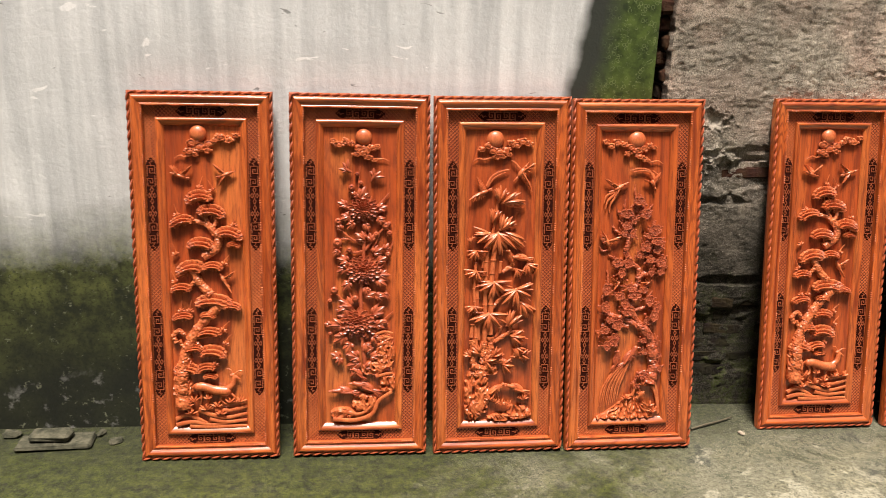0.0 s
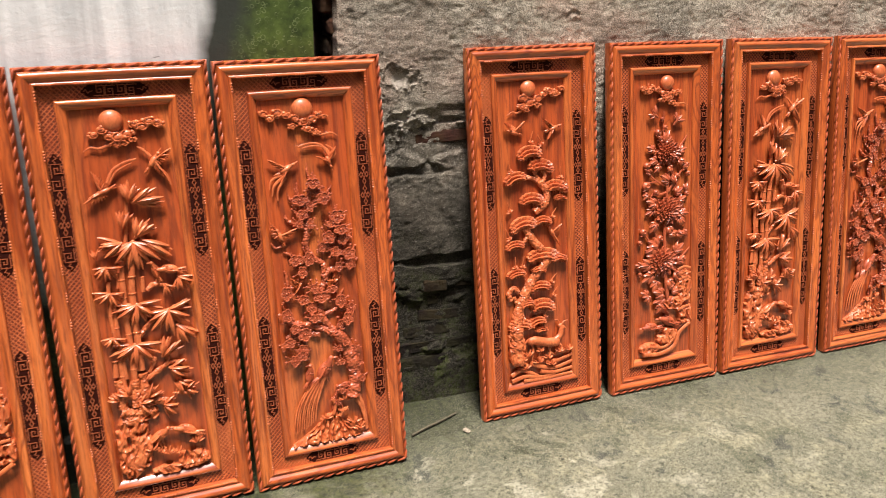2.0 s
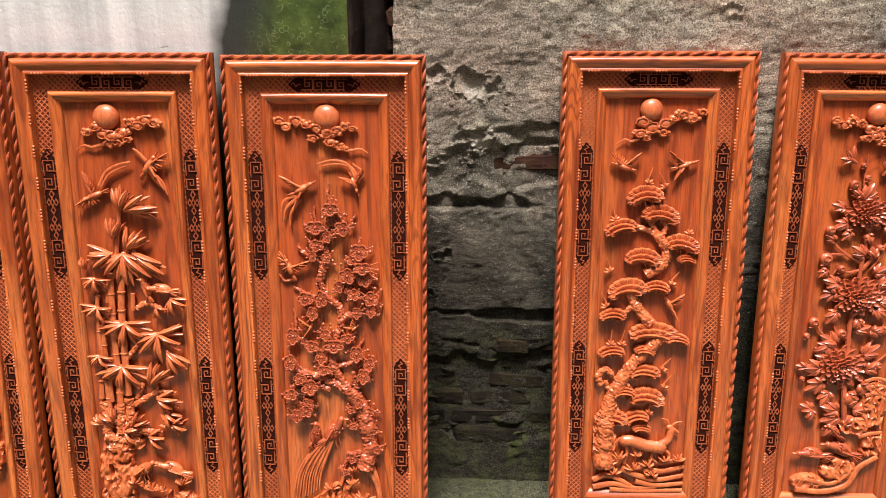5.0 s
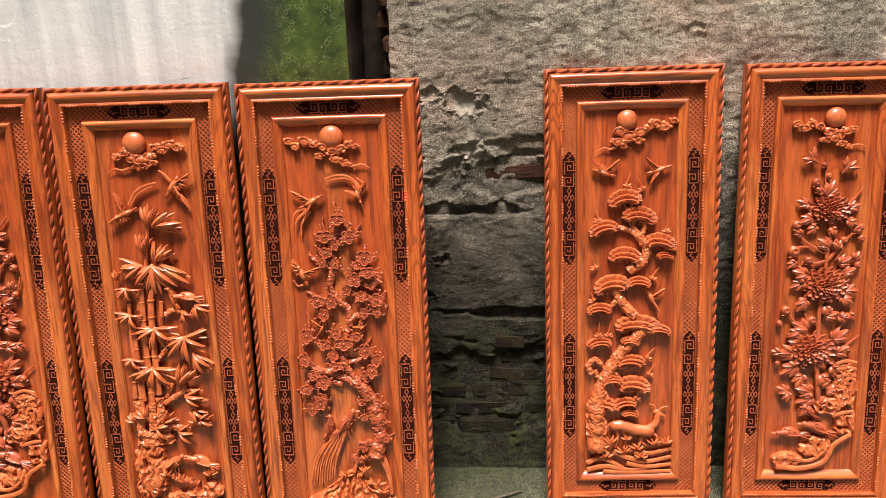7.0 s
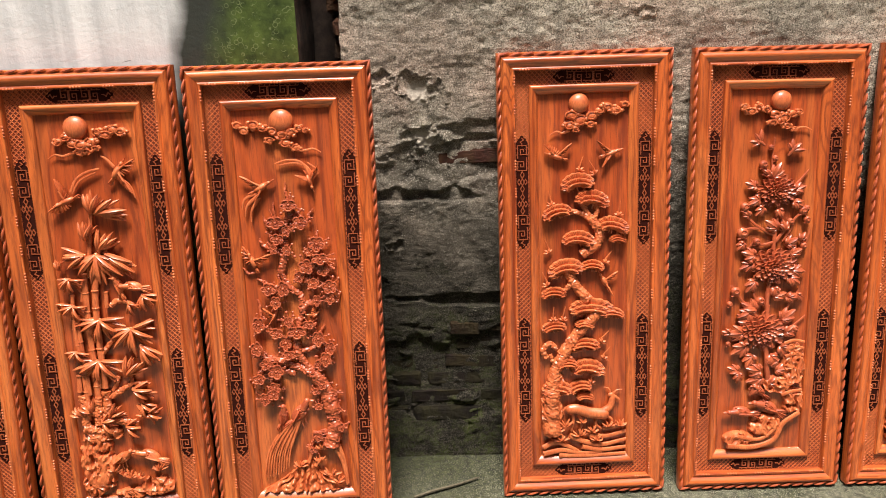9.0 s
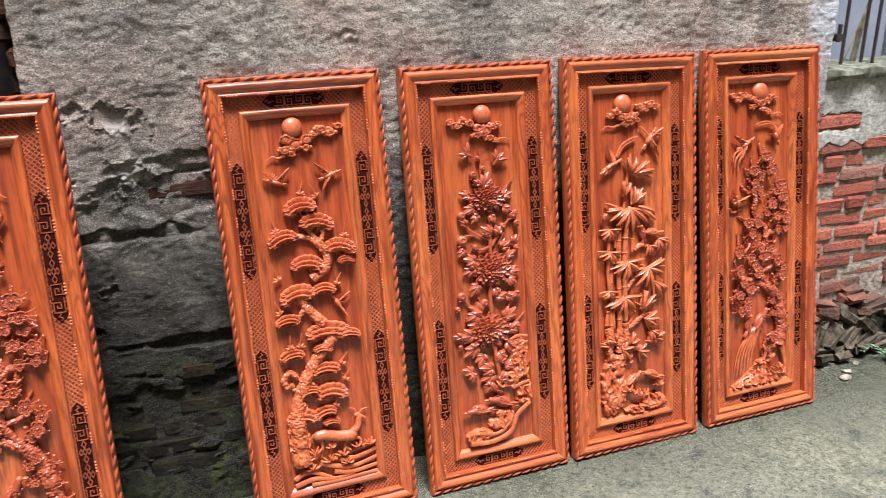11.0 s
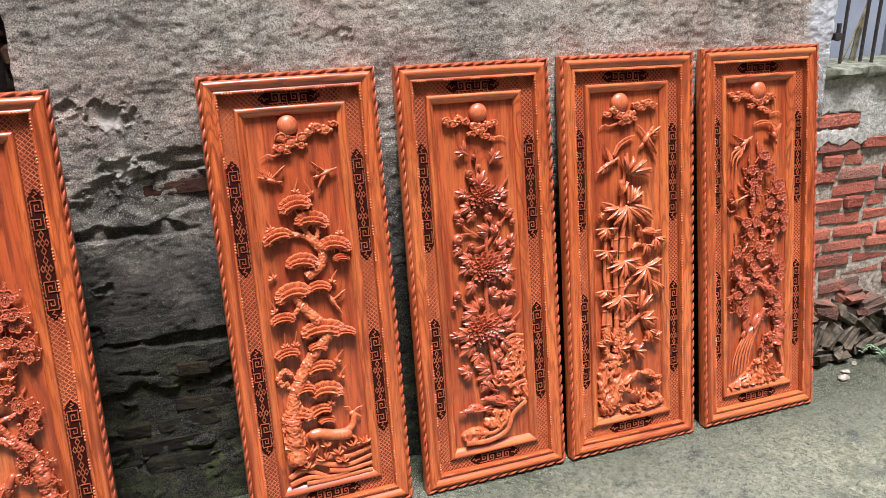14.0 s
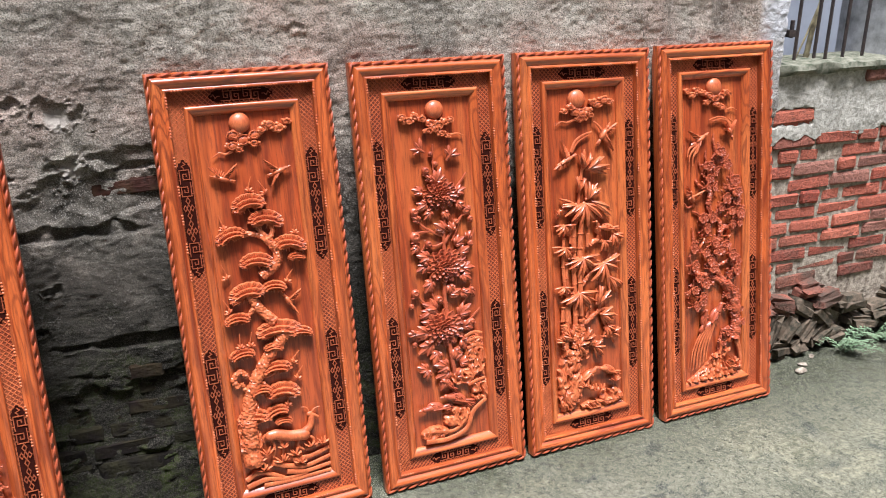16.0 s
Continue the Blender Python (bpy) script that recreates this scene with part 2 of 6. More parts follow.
def grey_paint():
    m, nt, b = shader("grey_painted_cement", 0.72, spec=0.3)
    v = coords(nt)
    z, x = axis(nt, v, 2), axis(nt, v, 0)
    streak = noise_tex(nt, coords(nt, (1, 1, 0.06)), 14, 5, 0.6, 0.3)
    thin = noise_tex(nt, coords(nt, (1, 1, 0.05)), 60, 3, 0.6)
    blot, fine = noise_tex(nt, v, 3, 4, 0.6), noise_tex(nt, v, 45, 5, 0.7)
    col = mix(nt, ramp(nt, streak, [(0.30, 0.0), (0.66, 1.0)]), (0.44, 0.455, 0.46), (0.72, 0.73, 0.725))
    col = mix(nt, ramp(nt, thin, [(0.56, 0.0), (0.78, 0.25)]), col, (0.80, 0.80, 0.79))
    col = mix(nt, ramp(nt, blot, [(0.5, 0.0), (0.75, 0.35)]), col, (0.40, 0.42, 0.425))
    nick = noise_tex(nt, coords(nt, (0.55, 1, 1.6)), 16, 3, 0.55, 0.8)
    col = mix(nt, ramp(nt, nick, [(0.70, 0.0), (0.725, 0.9)]), col, (0.82, 0.82, 0.81))
    col = mix(nt, ramp(nt, nick, [(0.275, 0.8), (0.29, 0.0)]), col, (0.20, 0.205, 0.20))
    # green damp growing from the ground up to about 0.75 m
    edge = calc(nt, "ADD", z, calc(nt, "MULTIPLY", calc(nt, "SUBTRACT", blot, 0.5), 0.30))
    edge = calc(nt, "ADD", edge, calc(nt, "MULTIPLY", calc(nt, "SUBTRACT", fine, 0.5), 0.10))
    mossy = mix(nt, ramp(nt, noise_tex(nt, v, 11, 5, 0.65), [(0.38, 0.0), (0.66, 1.0)]), (0.018, 0.022, 0.010), (0.105, 0.120, 0.036))
    mossy = mix(nt, ramp(nt, edge, [(0.18, 0.9), (0.62, 0.0)]), mossy, (0.014, 0.016, 0.012))
    mossy = mix(nt, ramp(nt, noise_tex(nt, v, 70, 5, 0.75), [(0.38, 0.75), (0.50, 0.0)]), mossy, (0.012, 0.014, 0.008))
    mossy = mix(nt, ramp(nt, noise_tex(nt, v, 38, 5, 0.7), [(0.62, 0.0), (0.68, 0.7)]), mossy, (0.20, 0.21, 0.14))
    col = mix(nt, ramp(nt, edge, [(0.62, 1.0), (0.90, 0.0)]), col, mossy)
    white = calc(nt, "MULTIPLY", ramp(nt, noise_tex(nt, v, 16, 4), [(0.58, 0.0), (0.68, 0.45)]), ramp(nt, edge, [(0.14, 1.0), (0.24, 0.0)]), True)
    col = mix(nt, white, col, (0.38, 0.38, 0.36))
    # dark run-off stain and green growth with lichen rings at the wall's end
    side = calc(nt, "ADD", x, calc(nt, "MULTIPLY", calc(nt, "SUBTRACT", blot, 0.5), 0.10))
    side = calc(nt, "SUBTRACT", side, calc(nt, "MULTIPLY", calc(nt, "SUBTRACT", z, 1.3), 0.22))
    vo = nt.nodes.new("ShaderNodeTexVoronoi")
    vo.inputs["Scale"].default_value = 62
    nt.links.new(v, vo.inputs["Vector"])
    ring = ramp(nt, vo.outputs["Distance"], [(0.30, 0.0), (0.38, 1.0), (0.46, 0.0)])
    green = mix(nt, ramp(nt, noise_tex(nt, v, 20, 5), [(0.35, 0.0), (0.65, 1.0)]), (0.018, 0.034, 0.006), (0.075, 0.115, 0.022))
    green = mix(nt, calc(nt, "MULTIPLY", ring, ramp(nt, fine, [(0.44, 0.0), (0.54, 0.9)])), green, (0.17, 0.21, 0.09))
    col = mix(nt, ramp(nt, side, [(0.745, 0.0), (0.785, 1.0)]), col, mix(nt, ramp(nt, side, [(0.82, 0.0), (0.90, 1.0)]), (0.030, 0.035, 0.028), green))
    put(nt, b, "Base Color", col)
    bump(nt, b, calc(nt, "ADD", fine, calc(nt, "MULTIPLY", blot, 2.0)), 0.25, 0.008)
    return m


def concrete_floor():
    m, nt, b = shader("mossy_concrete", 0.85, spec=0.3)
    v = coords(nt)
    x, y = axis(nt, v, 0), axis(nt, v, 1)
    big, mid = noise_tex(nt, v, 1.5, 4, 0.6, 0.4), noise_tex(nt, v, 6.5, 6, 0.68, 0.3)
    fine, grit = noise_tex(nt, v, 55, 6, 0.8), noise_tex(nt, v, 210, 3, 0.75)
    col = mix(nt, ramp(nt, fine, [(0.33, 0.0), (0.68, 1.0)]), (0.060, 0.066, 0.042), (0.30, 0.295, 0.205))
    col = mix(nt, calc(nt, "MULTIPLY", ramp(nt, mid, [(0.48, 0.0), (0.54, 0.9)]), ramp(nt, noise_tex(nt, v, 2.3, 4, 0.6, 0.5), [(0.40, 0.15), (0.56, 1.0)])), col, mix(nt, ramp(nt, fine, [(0.36, 0.0), (0.62, 1.0)]), (0.10, 0.098, 0.060), (0.40, 0.385, 0.255)))
    col = mix(nt, ramp(nt, mid, [(0.36, 0.85), (0.41, 0.0)]), col, (0.040, 0.048, 0.040))
    flake = noise_tex(nt, v, 4.2, 8, 0.68, 0.4)
    middle = nt.nodes.new("ShaderNodeMapRange")
    middle.inputs["From Min"].default_value, middle.inputs["From Max"].default_value = 3.0, 1.6
    nt.links.new(x, middle.inputs["Value"])
    col = mix(nt, calc(nt, "MULTIPLY", ramp(nt, flake, [(0.555, 0.0), (0.575, 0.75)]), middle.outputs[0]), col, mix(nt, ramp(nt, fine, [(0.38, 0.0), (0.58, 1.0)]), (0.20, 0.195, 0.135), (0.56, 0.54, 0.41)))
    col = mix(nt, calc(nt, "MULTIPLY", ramp(nt, flake, [(0.415, 0.75), (0.44, 0.0)]), calc(nt, "ADD", calc(nt, "MULTIPLY", middle.outputs[0], 0.45), 0.55)), col, mix(nt, fine, (0.020, 0.026, 0.012), (0.085, 0.098, 0.050)))
    # green film, thickest at the grey wall's end of the yard and along the wall's foot
    west = calc(nt, "ADD", calc(nt, "MULTIPLY", x, -0.42), calc(nt, "MULTIPLY", calc(nt, "SUBTRACT", y, 2.0), 0.55))
    film = ramp(nt, calc(nt, "ADD", calc(nt, "ADD", west, 0.72), calc(nt, "MULTIPLY", calc(nt, "SUBTRACT", big, 0.5), 2.0)), [(0.28, 0.0), (0.80, 0.92)])
    col = mix(nt, film, col, mix(nt, ramp(nt, noise_tex(nt, v, 24, 6, 0.75), [(0.38, 0.0), (0.64, 1.0)]), (0.010, 0.015, 0.003), (0.092, 0.110, 0.018)))
    foot = ramp(nt, calc(nt, "ADD", y, calc(nt, "MULTIPLY", calc(nt, "SUBTRACT", mid, 0.5), 0.35)), [(0.0, 0.0), (1.0, 0.0)])
    # floor darkens towards the panels' feet and the wall behind them
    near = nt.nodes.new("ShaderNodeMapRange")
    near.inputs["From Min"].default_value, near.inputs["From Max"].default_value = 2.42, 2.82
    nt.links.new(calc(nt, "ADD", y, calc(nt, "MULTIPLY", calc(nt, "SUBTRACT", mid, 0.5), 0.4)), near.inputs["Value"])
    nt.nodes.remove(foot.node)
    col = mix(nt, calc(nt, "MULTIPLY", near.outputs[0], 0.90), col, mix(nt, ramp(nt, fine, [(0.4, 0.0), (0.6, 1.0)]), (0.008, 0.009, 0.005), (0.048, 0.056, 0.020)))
    blot = noise_tex(nt, v, 30, 5, 0.75)
    col = mix(nt, ramp(nt, blot, [(0.36, 0.75), (0.43, 0.0)]), col, (0.030, 0.034, 0.020))
    col = mix(nt, ramp(nt, noise_tex(nt, v, 120, 4, 0.7), [(0.37, 0.9), (0.45, 0.0)]), col, (0.030, 0.034, 0.022))
    sand = noise_tex(nt, v, 330, 2, 0.6)
    col = mix(nt, calc(nt, "MULTIPLY", ramp(nt, sand, [(0.55, 0.0), (0.63, 0.6)]), calc(nt, "SUBTRACT", 1.0, film)), col, (0.52, 0.50, 0.38))
    put(nt, b, "Base Color", col)
    put(nt, b, "Roughness", ramp(nt, big, [(0.35, 0.6), (0.65, 0.92)]))
    bump(nt, b, calc(nt, "ADD", calc(nt, "MULTIPLY", fine, 0.7), calc(nt, "MULTIPLY", grit, 0.5)), 1.0, 0.014)
    return m


def brick_clay():
    m, nt, b = shader("old_red_brick", 0.9, spec=0.2)
    v = coords(nt)
    oi = nt.nodes.new("ShaderNodeObjectInfo")
    geo = nt.nodes.new("ShaderNodeNewGeometry")
    wv = geo.outputs["Position"]
    col = mix(nt, oi.outputs["Random"], (0.30, 0.072, 0.045), (0.52, 0.165, 0.100))
    dull = ramp(nt, calc(nt, "FRACT", calc(nt, "MULTIPLY", oi.outputs["Random"], 7.3)), [(0.72, 0.0), (0.9, 0.75)])
    col = mix(nt, dull, col, (0.26, 0.14, 0.105))
    fine = noise_tex(nt, wv, 75, 5, 0.7)
    col = mix(nt, ramp(nt, fine, [(0.34, 0.7), (0.50, 0.0)]), col, (0.11, 0.055, 0.045))
    z = axis(nt, wv, 2)
    grime = calc(nt, "ADD", z, calc(nt, "MULTIPLY", calc(nt, "SUBTRACT", noise_tex(nt, wv, 7, 5), 0.5), 0.7))
    col = mix(nt, calc(nt, "MULTIPLY", ramp(nt, grime, [(0.20, 1.0), (0.50, 0.0)]), 0.86), col, (0.07, 0.066, 0.05))
    # bricks turn near black towards the west, most strongly low down
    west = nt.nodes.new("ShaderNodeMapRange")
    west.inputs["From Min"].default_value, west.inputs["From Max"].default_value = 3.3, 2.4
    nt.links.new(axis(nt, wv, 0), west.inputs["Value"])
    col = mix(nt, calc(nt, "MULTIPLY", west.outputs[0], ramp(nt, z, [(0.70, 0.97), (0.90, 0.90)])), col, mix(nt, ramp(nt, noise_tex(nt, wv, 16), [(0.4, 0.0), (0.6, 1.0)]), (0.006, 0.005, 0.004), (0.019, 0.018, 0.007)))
    put(nt, b, "Base Color", col)
    bump(nt, b, fine, 1.0, 0.014)
    return m


def plain(name, c1, c2, scale=30, rough=0.85, metal=0.0, strength=0.4, dist=0.006):
    m, nt, b = shader(name, rough, metal, 0.3)
    geo = nt.nodes.new("ShaderNodeNewGeometry")
    n = noise_tex(nt, geo.outputs["Position"], scale, 5, 0.65)
    put(nt, b, "Base Color", mix(nt, ramp(nt, n, [(0.34, 0.0), (0.66, 1.0)]), c1, c2))
    bump(nt, b, n, strength, dist)
    return m


PLASTER, GREY, CONCRETE, BRICK = old_plaster(), grey_paint(), concrete_floor(), brick_clay()
MORTAR = plain("lime_mortar", (0.16, 0.125, 0.092), (0.50, 0.43, 0.33), 45, 0.9, 0.0, 0.9, 0.012)
RENDER_COAT = plain("grey_cement_coat", (0.26, 0.245, 0.20), (0.56, 0.53, 0.45), 60, 0.9, 0.0, 0.8, 0.008)
COPING = plain("mossy_cement", (0.045, 0.055, 0.030), (0.24, 0.23, 0.17), 30)
IRON = plain("rusty_iron", (0.035, 0.030, 0.030), (0.075, 0.055, 0.045), 60, 0.7, 0.3)
BACK_PAINT = plain("blue_grey_paint", (0.24, 0.26, 0.30), (0.37, 0.395, 0.435), 2.2, 0.7, 0.0, 0.1)
# the narrow gap's shade is put into this dark masonry colour
SHADED_RECESS = plain("shaded_gap_masonry", (0.022, 0.018, 0.015), (0.075, 0.052, 0.040), 25)
RUBBLE = plain("mossy_rubble", (0.030, 0.029, 0.018), (0.17, 0.125, 0.085), 30, 0.9, 0.0, 0.9, 0.012)
MOSSY_STONE = plain("mossy_stone", (0.018, 0.021, 0.012), (0.10, 0.095, 0.065), 26, 0.9, 0.0, 0.9, 0.01)
STEM = plain("dry_vine", (0.12, 0.10, 0.06), (0.30, 0.26, 0.15), 30)
LEAF = plain("weed_leaf", (0.09, 0.15, 0.07), (0.25, 0.34, 0.20), 40, 0.55)
LIMEWASH = plain("limewash", (0.30, 0.295, 0.28), (0.66, 0.66, 0.65), 14)
# walls out of view, kept dark so they throw little light back
FAR_WALL = plain("dark_unseen_plaster", (0.07, 0.07, 0.06), (0.15, 0.145, 0.13), 3, 0.9)
STICK = plain("weathered_stick", (0.05, 0.045, 0.03), (0.14, 0.12, 0.08), 60)


# ---- building blocks ----
class Geo:
    """Vertices and faces gathered for one mesh."""

    def __init__(self):
        self.v, self.f = [], []

    def add(self, verts, faces):
        n = len(self.v)
        self.v.extend(verts)
        self.f.extend(tuple(n + i for i in f) for f in faces)

    def box(self, lo, hi):
        x0, y0, z0 = lo
        x1, y1, z1 = hi
        self.add([(x0, y0, z0), (x1, y0, z0), (x1, y1, z0), (x0, y1, z0), (x0, y0, z1), (x1, y0, z1), (x1, y1, z1), (x0, y1, z1)],
                 [(0, 3, 2, 1), (4, 5, 6, 7), (0, 1, 5, 4), (1, 2, 6, 5), (2, 3, 7, 6), (3, 0, 4, 7)])

    def sheet(self, rows):
        """Rows of points, all of one length, joined by quads."""
        w = len(rows[0])
        self.add([p for r in rows for p in r], [(i * w + j, i * w + j + 1, (i + 1) * w + j + 1, (i + 1) * w + j)
                                               for i in range(len(rows) - 1) for j in range(w - 1)])

    def tube(self, pts, radii, seg=7, squash=1.0):
        """A round bar along points; squash flattens it in y."""
        pts = [Vector(p) for p in pts]
        rings = []
        for i, p in enumerate(pts):
            d = (pts[min(i + 1, len(pts) - 1)] - pts[max(i - 1, 0)]).normalized()
            side = d.cross(Vector((0, 1, 0)))
            side = side.normalized() if side.length > 1e-4 else Vector((1, 0, 0))
            up = side.cross(d).normalized()
            r = radii[i] if isinstance(radii, (list, tuple)) else radii
            ring = []
            for k in range(seg):
                a = 2 * math.pi * k / seg
                q = side * (r * math.cos(a)) + up * (r * math.sin(a))
                ring.append((p.x + q.x, p.y + q.y * squash, p.z + q.z))
            rings.append(ring)
        n = len(rings)
        faces = [(i * seg + k, i * seg + (k + 1) % seg, (i + 1) * seg + (k + 1) % seg, (i + 1) * seg + k) for i in range(n - 1) for k in range(seg)]
        faces += [tuple(range(seg))[::-1], tuple((n - 1) * seg + k for k in range(seg))]
        self.add([p for r in rings for p in r], faces)

    def ball(self, c, r, seg=8, rings=5, turn=0.0):
        """An ellipsoid; r is one radius or three; turn swings it in the x-z plane."""
        rx, ry, rz = r if isinstance(r, tuple) else (r, r, r)
        ca, sa = math.cos(turn), math.sin(turn)
        verts, faces = [], []
        for i in range(rings + 1):
            th = math.pi * i / rings
            for k in range(seg):
                a = 2 * math.pi * k / seg
                x, y, z = rx * math.sin(th) * math.cos(a), ry * math.sin(th) * math.sin(a), rz * math.cos(th)
                verts.append((c[0] + x * ca - z * sa, c[1] + y, c[2] + x * sa + z * ca))
        for i in range(rings):
            for k in range(seg):
                faces.append((i * seg + k, (i + 1) * seg + k, (i + 1) * seg + (k + 1) % seg, i * seg + (k + 1) % seg))
        self.add(verts, faces)

    def mesh(self, name, material, smooth=True):
        me = bpy.data.meshes.new(name)
        me.from_pydata(self.v, [], self.f)
        me.materials.append(material)
        bm = bmesh.new()
        bm.from_mesh(me)
        bmesh.ops.recalc_face_normals(bm, faces=bm.faces)
        bm.to_mesh(me)
        bm.free()
        if smooth:
            me.shade_smooth()
            me.set_sharp_from_angle(angle=radians(42))
        return me


def part(name, geo, material, parent=None, label="", smooth=True):
    ob = new(name, geo.mesh(name, material, smooth))
    ob.parent = parent
    return tagged(ob, label) if label else ob


def rough_block(size, seed, wear=0.006):
    """A worn block as a small mesh: a box with cut, uneven corners, 44 triangles or so."""
    rnd = random.Random(seed)
    bm = bmesh.new()
    bmesh.ops.create_cube(bm, size=1.0)
    for v in bm.verts:
        v.co = Vector([c * s for c, s in zip(v.co, size)])
    bmesh.ops.bevel(bm, geom=bm.edges[:], offset=wear, segments=2 if wear > 0.0105 else 1, affect="EDGES")
    for v in bm.verts:
        v.co += Vector([rnd.uniform(-1, 1) * wear * 0.36 for _ in range(3)])
    return bm


def block_mesh(name, size, seed, material, wear=0.006):
    bm = rough_block(size, seed, wear)
    me = bpy.data.meshes.new(name)
    bm.to_mesh(me)
    bm.free()
    me.materials.append(material)
    return me


def fbm(x, y, z, octaves=4):
    return noise.fractal((x, y, z), 1.0, 2.0, octaves)


# ---- ground and walls ----
g = Geo()
cols, rows_n = 150, 90
xs = [-7 + 16 * i / cols for i in range(cols + 1)]
ys = [-2.6 + 6.4 * j / rows_n for j in range(rows_n + 1)]
g.sheet([[(x, y, 0.0035 * (fbm(x * 2.2, y * 2.2, 3.0) - 0.2) - 0.002) for x in xs] for y in ys])
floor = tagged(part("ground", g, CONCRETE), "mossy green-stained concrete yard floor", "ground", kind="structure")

g = Geo()
front = []
for z in np.linspace(-0.02, 2.6, 60):
    front.append([(x, 2.857 + 0.003 * fbm(x * 3, z * 3, 9.0), z) for x in np.linspace(-6.0, 1.075, 120)])
g.sheet(front)
g.box((-6.0, 2.9, -0.02), (1.06, 3.14, 2.61))
tagged(part("wall_grey", g, GREY), "grey painted cement wall, green with moss below", "wall", kind="structure")

# back and side of the slot between the walls, coloured as if in shade
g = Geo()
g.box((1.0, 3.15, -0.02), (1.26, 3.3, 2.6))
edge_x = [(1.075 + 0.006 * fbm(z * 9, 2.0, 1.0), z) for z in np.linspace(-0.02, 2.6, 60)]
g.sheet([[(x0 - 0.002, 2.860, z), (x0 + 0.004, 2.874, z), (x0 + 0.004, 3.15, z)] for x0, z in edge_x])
tagged(part("wall_recess", g, SHADED_RECESS, smooth=False), "masonry at the back of a narrow gap, coloured dark for the gap's shade", "wall", kind="structure")

# old plaster wall, with pits, gouges and bands where the coat fell off
PITS = [(1.366, 1.187, 0.042, 0.011), (1.375, 1.052, 0.032, 0.010), (1.41, 1.030, 0.028, 0.008), (1.27, 1.21, 0.024, 0.012),
        (1.30, 0.72, 0.020, 0.014), (1.24, 0.61, 0.022, 0.012), (1.99, 1.375, 0.016, 0.004)]
BARE = [(1.50, 0.965, 0.30, 0.065, 0.015), (1.36, 0.875, 0.19, 0.022, 0.018), (1.55, 0.29, 0.42, 0.15, 0.014), (1.48, 0.545, 0.22, 0.02, 0.016),
        (1.62, 1.06, 0.20, 0.03, 0.012)]


def plaster_y(x, z):
    y = 2.966 + 0.008 * fbm(x * 2.1, z * 2.1, 4.0) + 0.0050 * fbm(x * 12, z * 12, 1.0, 4) + 0.0026 * fbm(x * 40, z * 62, 7.0, 3)
    y -= 0.035 * max(0.0, 0.55 - z) ** 1.2
    for px, pz, r, d in PITS:
        k = math.hypot((x - px) * 0.7, (z - pz) * 1.45) / r * (1 + 0.8 * fbm(x * 34, z * 34, 2.0, 3))
        if k < 1:
            y += d * (1 - k * k)
        elif k < 1.35:
            y -= 0.005 * (1.35 - k) / 0.35
    for px, pz, rx, rz, d in BARE:
        k = (abs((x - px) / rx) ** 2.5 + abs((z - pz) / rz) ** 2.5) ** 0.4 + 0.55 * fbm(x * 9, z * 16, 5.0, 4)
        if k < 1:
            y += d * min(1.0, (1 - k) * 5)
    return y


def jag(z):
    return 1.172 + 0.016 * fbm(z * 7, 1.0, 6.0, 4)


g = Geo()
rows = []
for z in np.linspace(-0.02, 1.75, 400):
    x_end = 3.716 + 0.012 * fbm(z * 9, 3.0, 2.0, 4)
    x0 = jag(z)
    row = [(x0 - 0.002, 3.2, z), (x0 - 0.004, 3.0, z)]
    row += [(x, plaster_y(x, z), z) for x in np.linspace(x0, x_end, 580)]
    row += [(x_end + 0.004, 3.0, z), (x_end + 0.02, 3.2, z)]
    rows.append(row)
g.sheet(rows)
g.box((1.18, 3.02, 1.75), (3.71, 3.2, 2.6))
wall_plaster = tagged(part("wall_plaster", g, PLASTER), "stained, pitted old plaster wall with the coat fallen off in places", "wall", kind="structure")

# low brick wall with a cement coat above it
g = Geo()
g.box((3.60, 3.004, -0.02), (6.2, 3.20, 1.12))
wall_brick = tagged(part("wall_brick", g, MORTAR, smooth=False), "low wall of worn red bricks in pale mortar", "wall", kind="structure")

g = Geo()
rows = []
xs = np.linspace(3.66, 6.2, 240)
base_z = [0.890 + 0.050 * fbm(x * 4.5, 1.0, 8.0, 4) + 0.02 * fbm(x * 17, 1.0, 8.0, 3) for x in xs]
for k in range(26):
    q = k / 25
    row = []
    for x, zb in zip(xs, base_z):
        z = zb + (1.145 - zb) * q
        hole = 0.016 if abs(x - 3.83) < 0.10 and abs(z - 0.985 - 0.01 * fbm(x * 20, 2, 2)) < 0.028 else 0.0
        y = 2.992 + 0.006 * fbm(x * 9, z * 9, 3.0, 4) + hole + (0.018 if k == 0 else 0.0)
        row.append((x, y, z))
    rows.append(row)
rows.append([(x, 3.1, 1.146) for x in xs])
g.sheet(rows)
part("cement_coat", g, RENDER_COAT, wall_brick, "broken grey cement coat")

g = Geo()
rows = []
for x in np.linspace(3.66, 6.2, 130):
    n1 = 0.009 * fbm(x * 9, 1.0, 1.0, 4) + 0.004 * fbm(x * 40, 1.0, 2.0, 3)
    rows.append([(x, 3.2, 1.185), (x, 3.02, 1.183 + n1), (x, 2.972 + n1, 1.176 + n1), (x, 2.966 + 2 * n1, 1.158), (x, 2.976 + n1, 1.142 - n1), (x, 3.05, 1.140)])
g.sheet(rows)
part("coping", g, COPING, wall_brick, "mossy cement coping")


# ---- carved panels: frames ----
PW, PH = 0.478, 1.288
HALF = PW / 2
BOARD_Y = -0.0055
INNER = 0.114


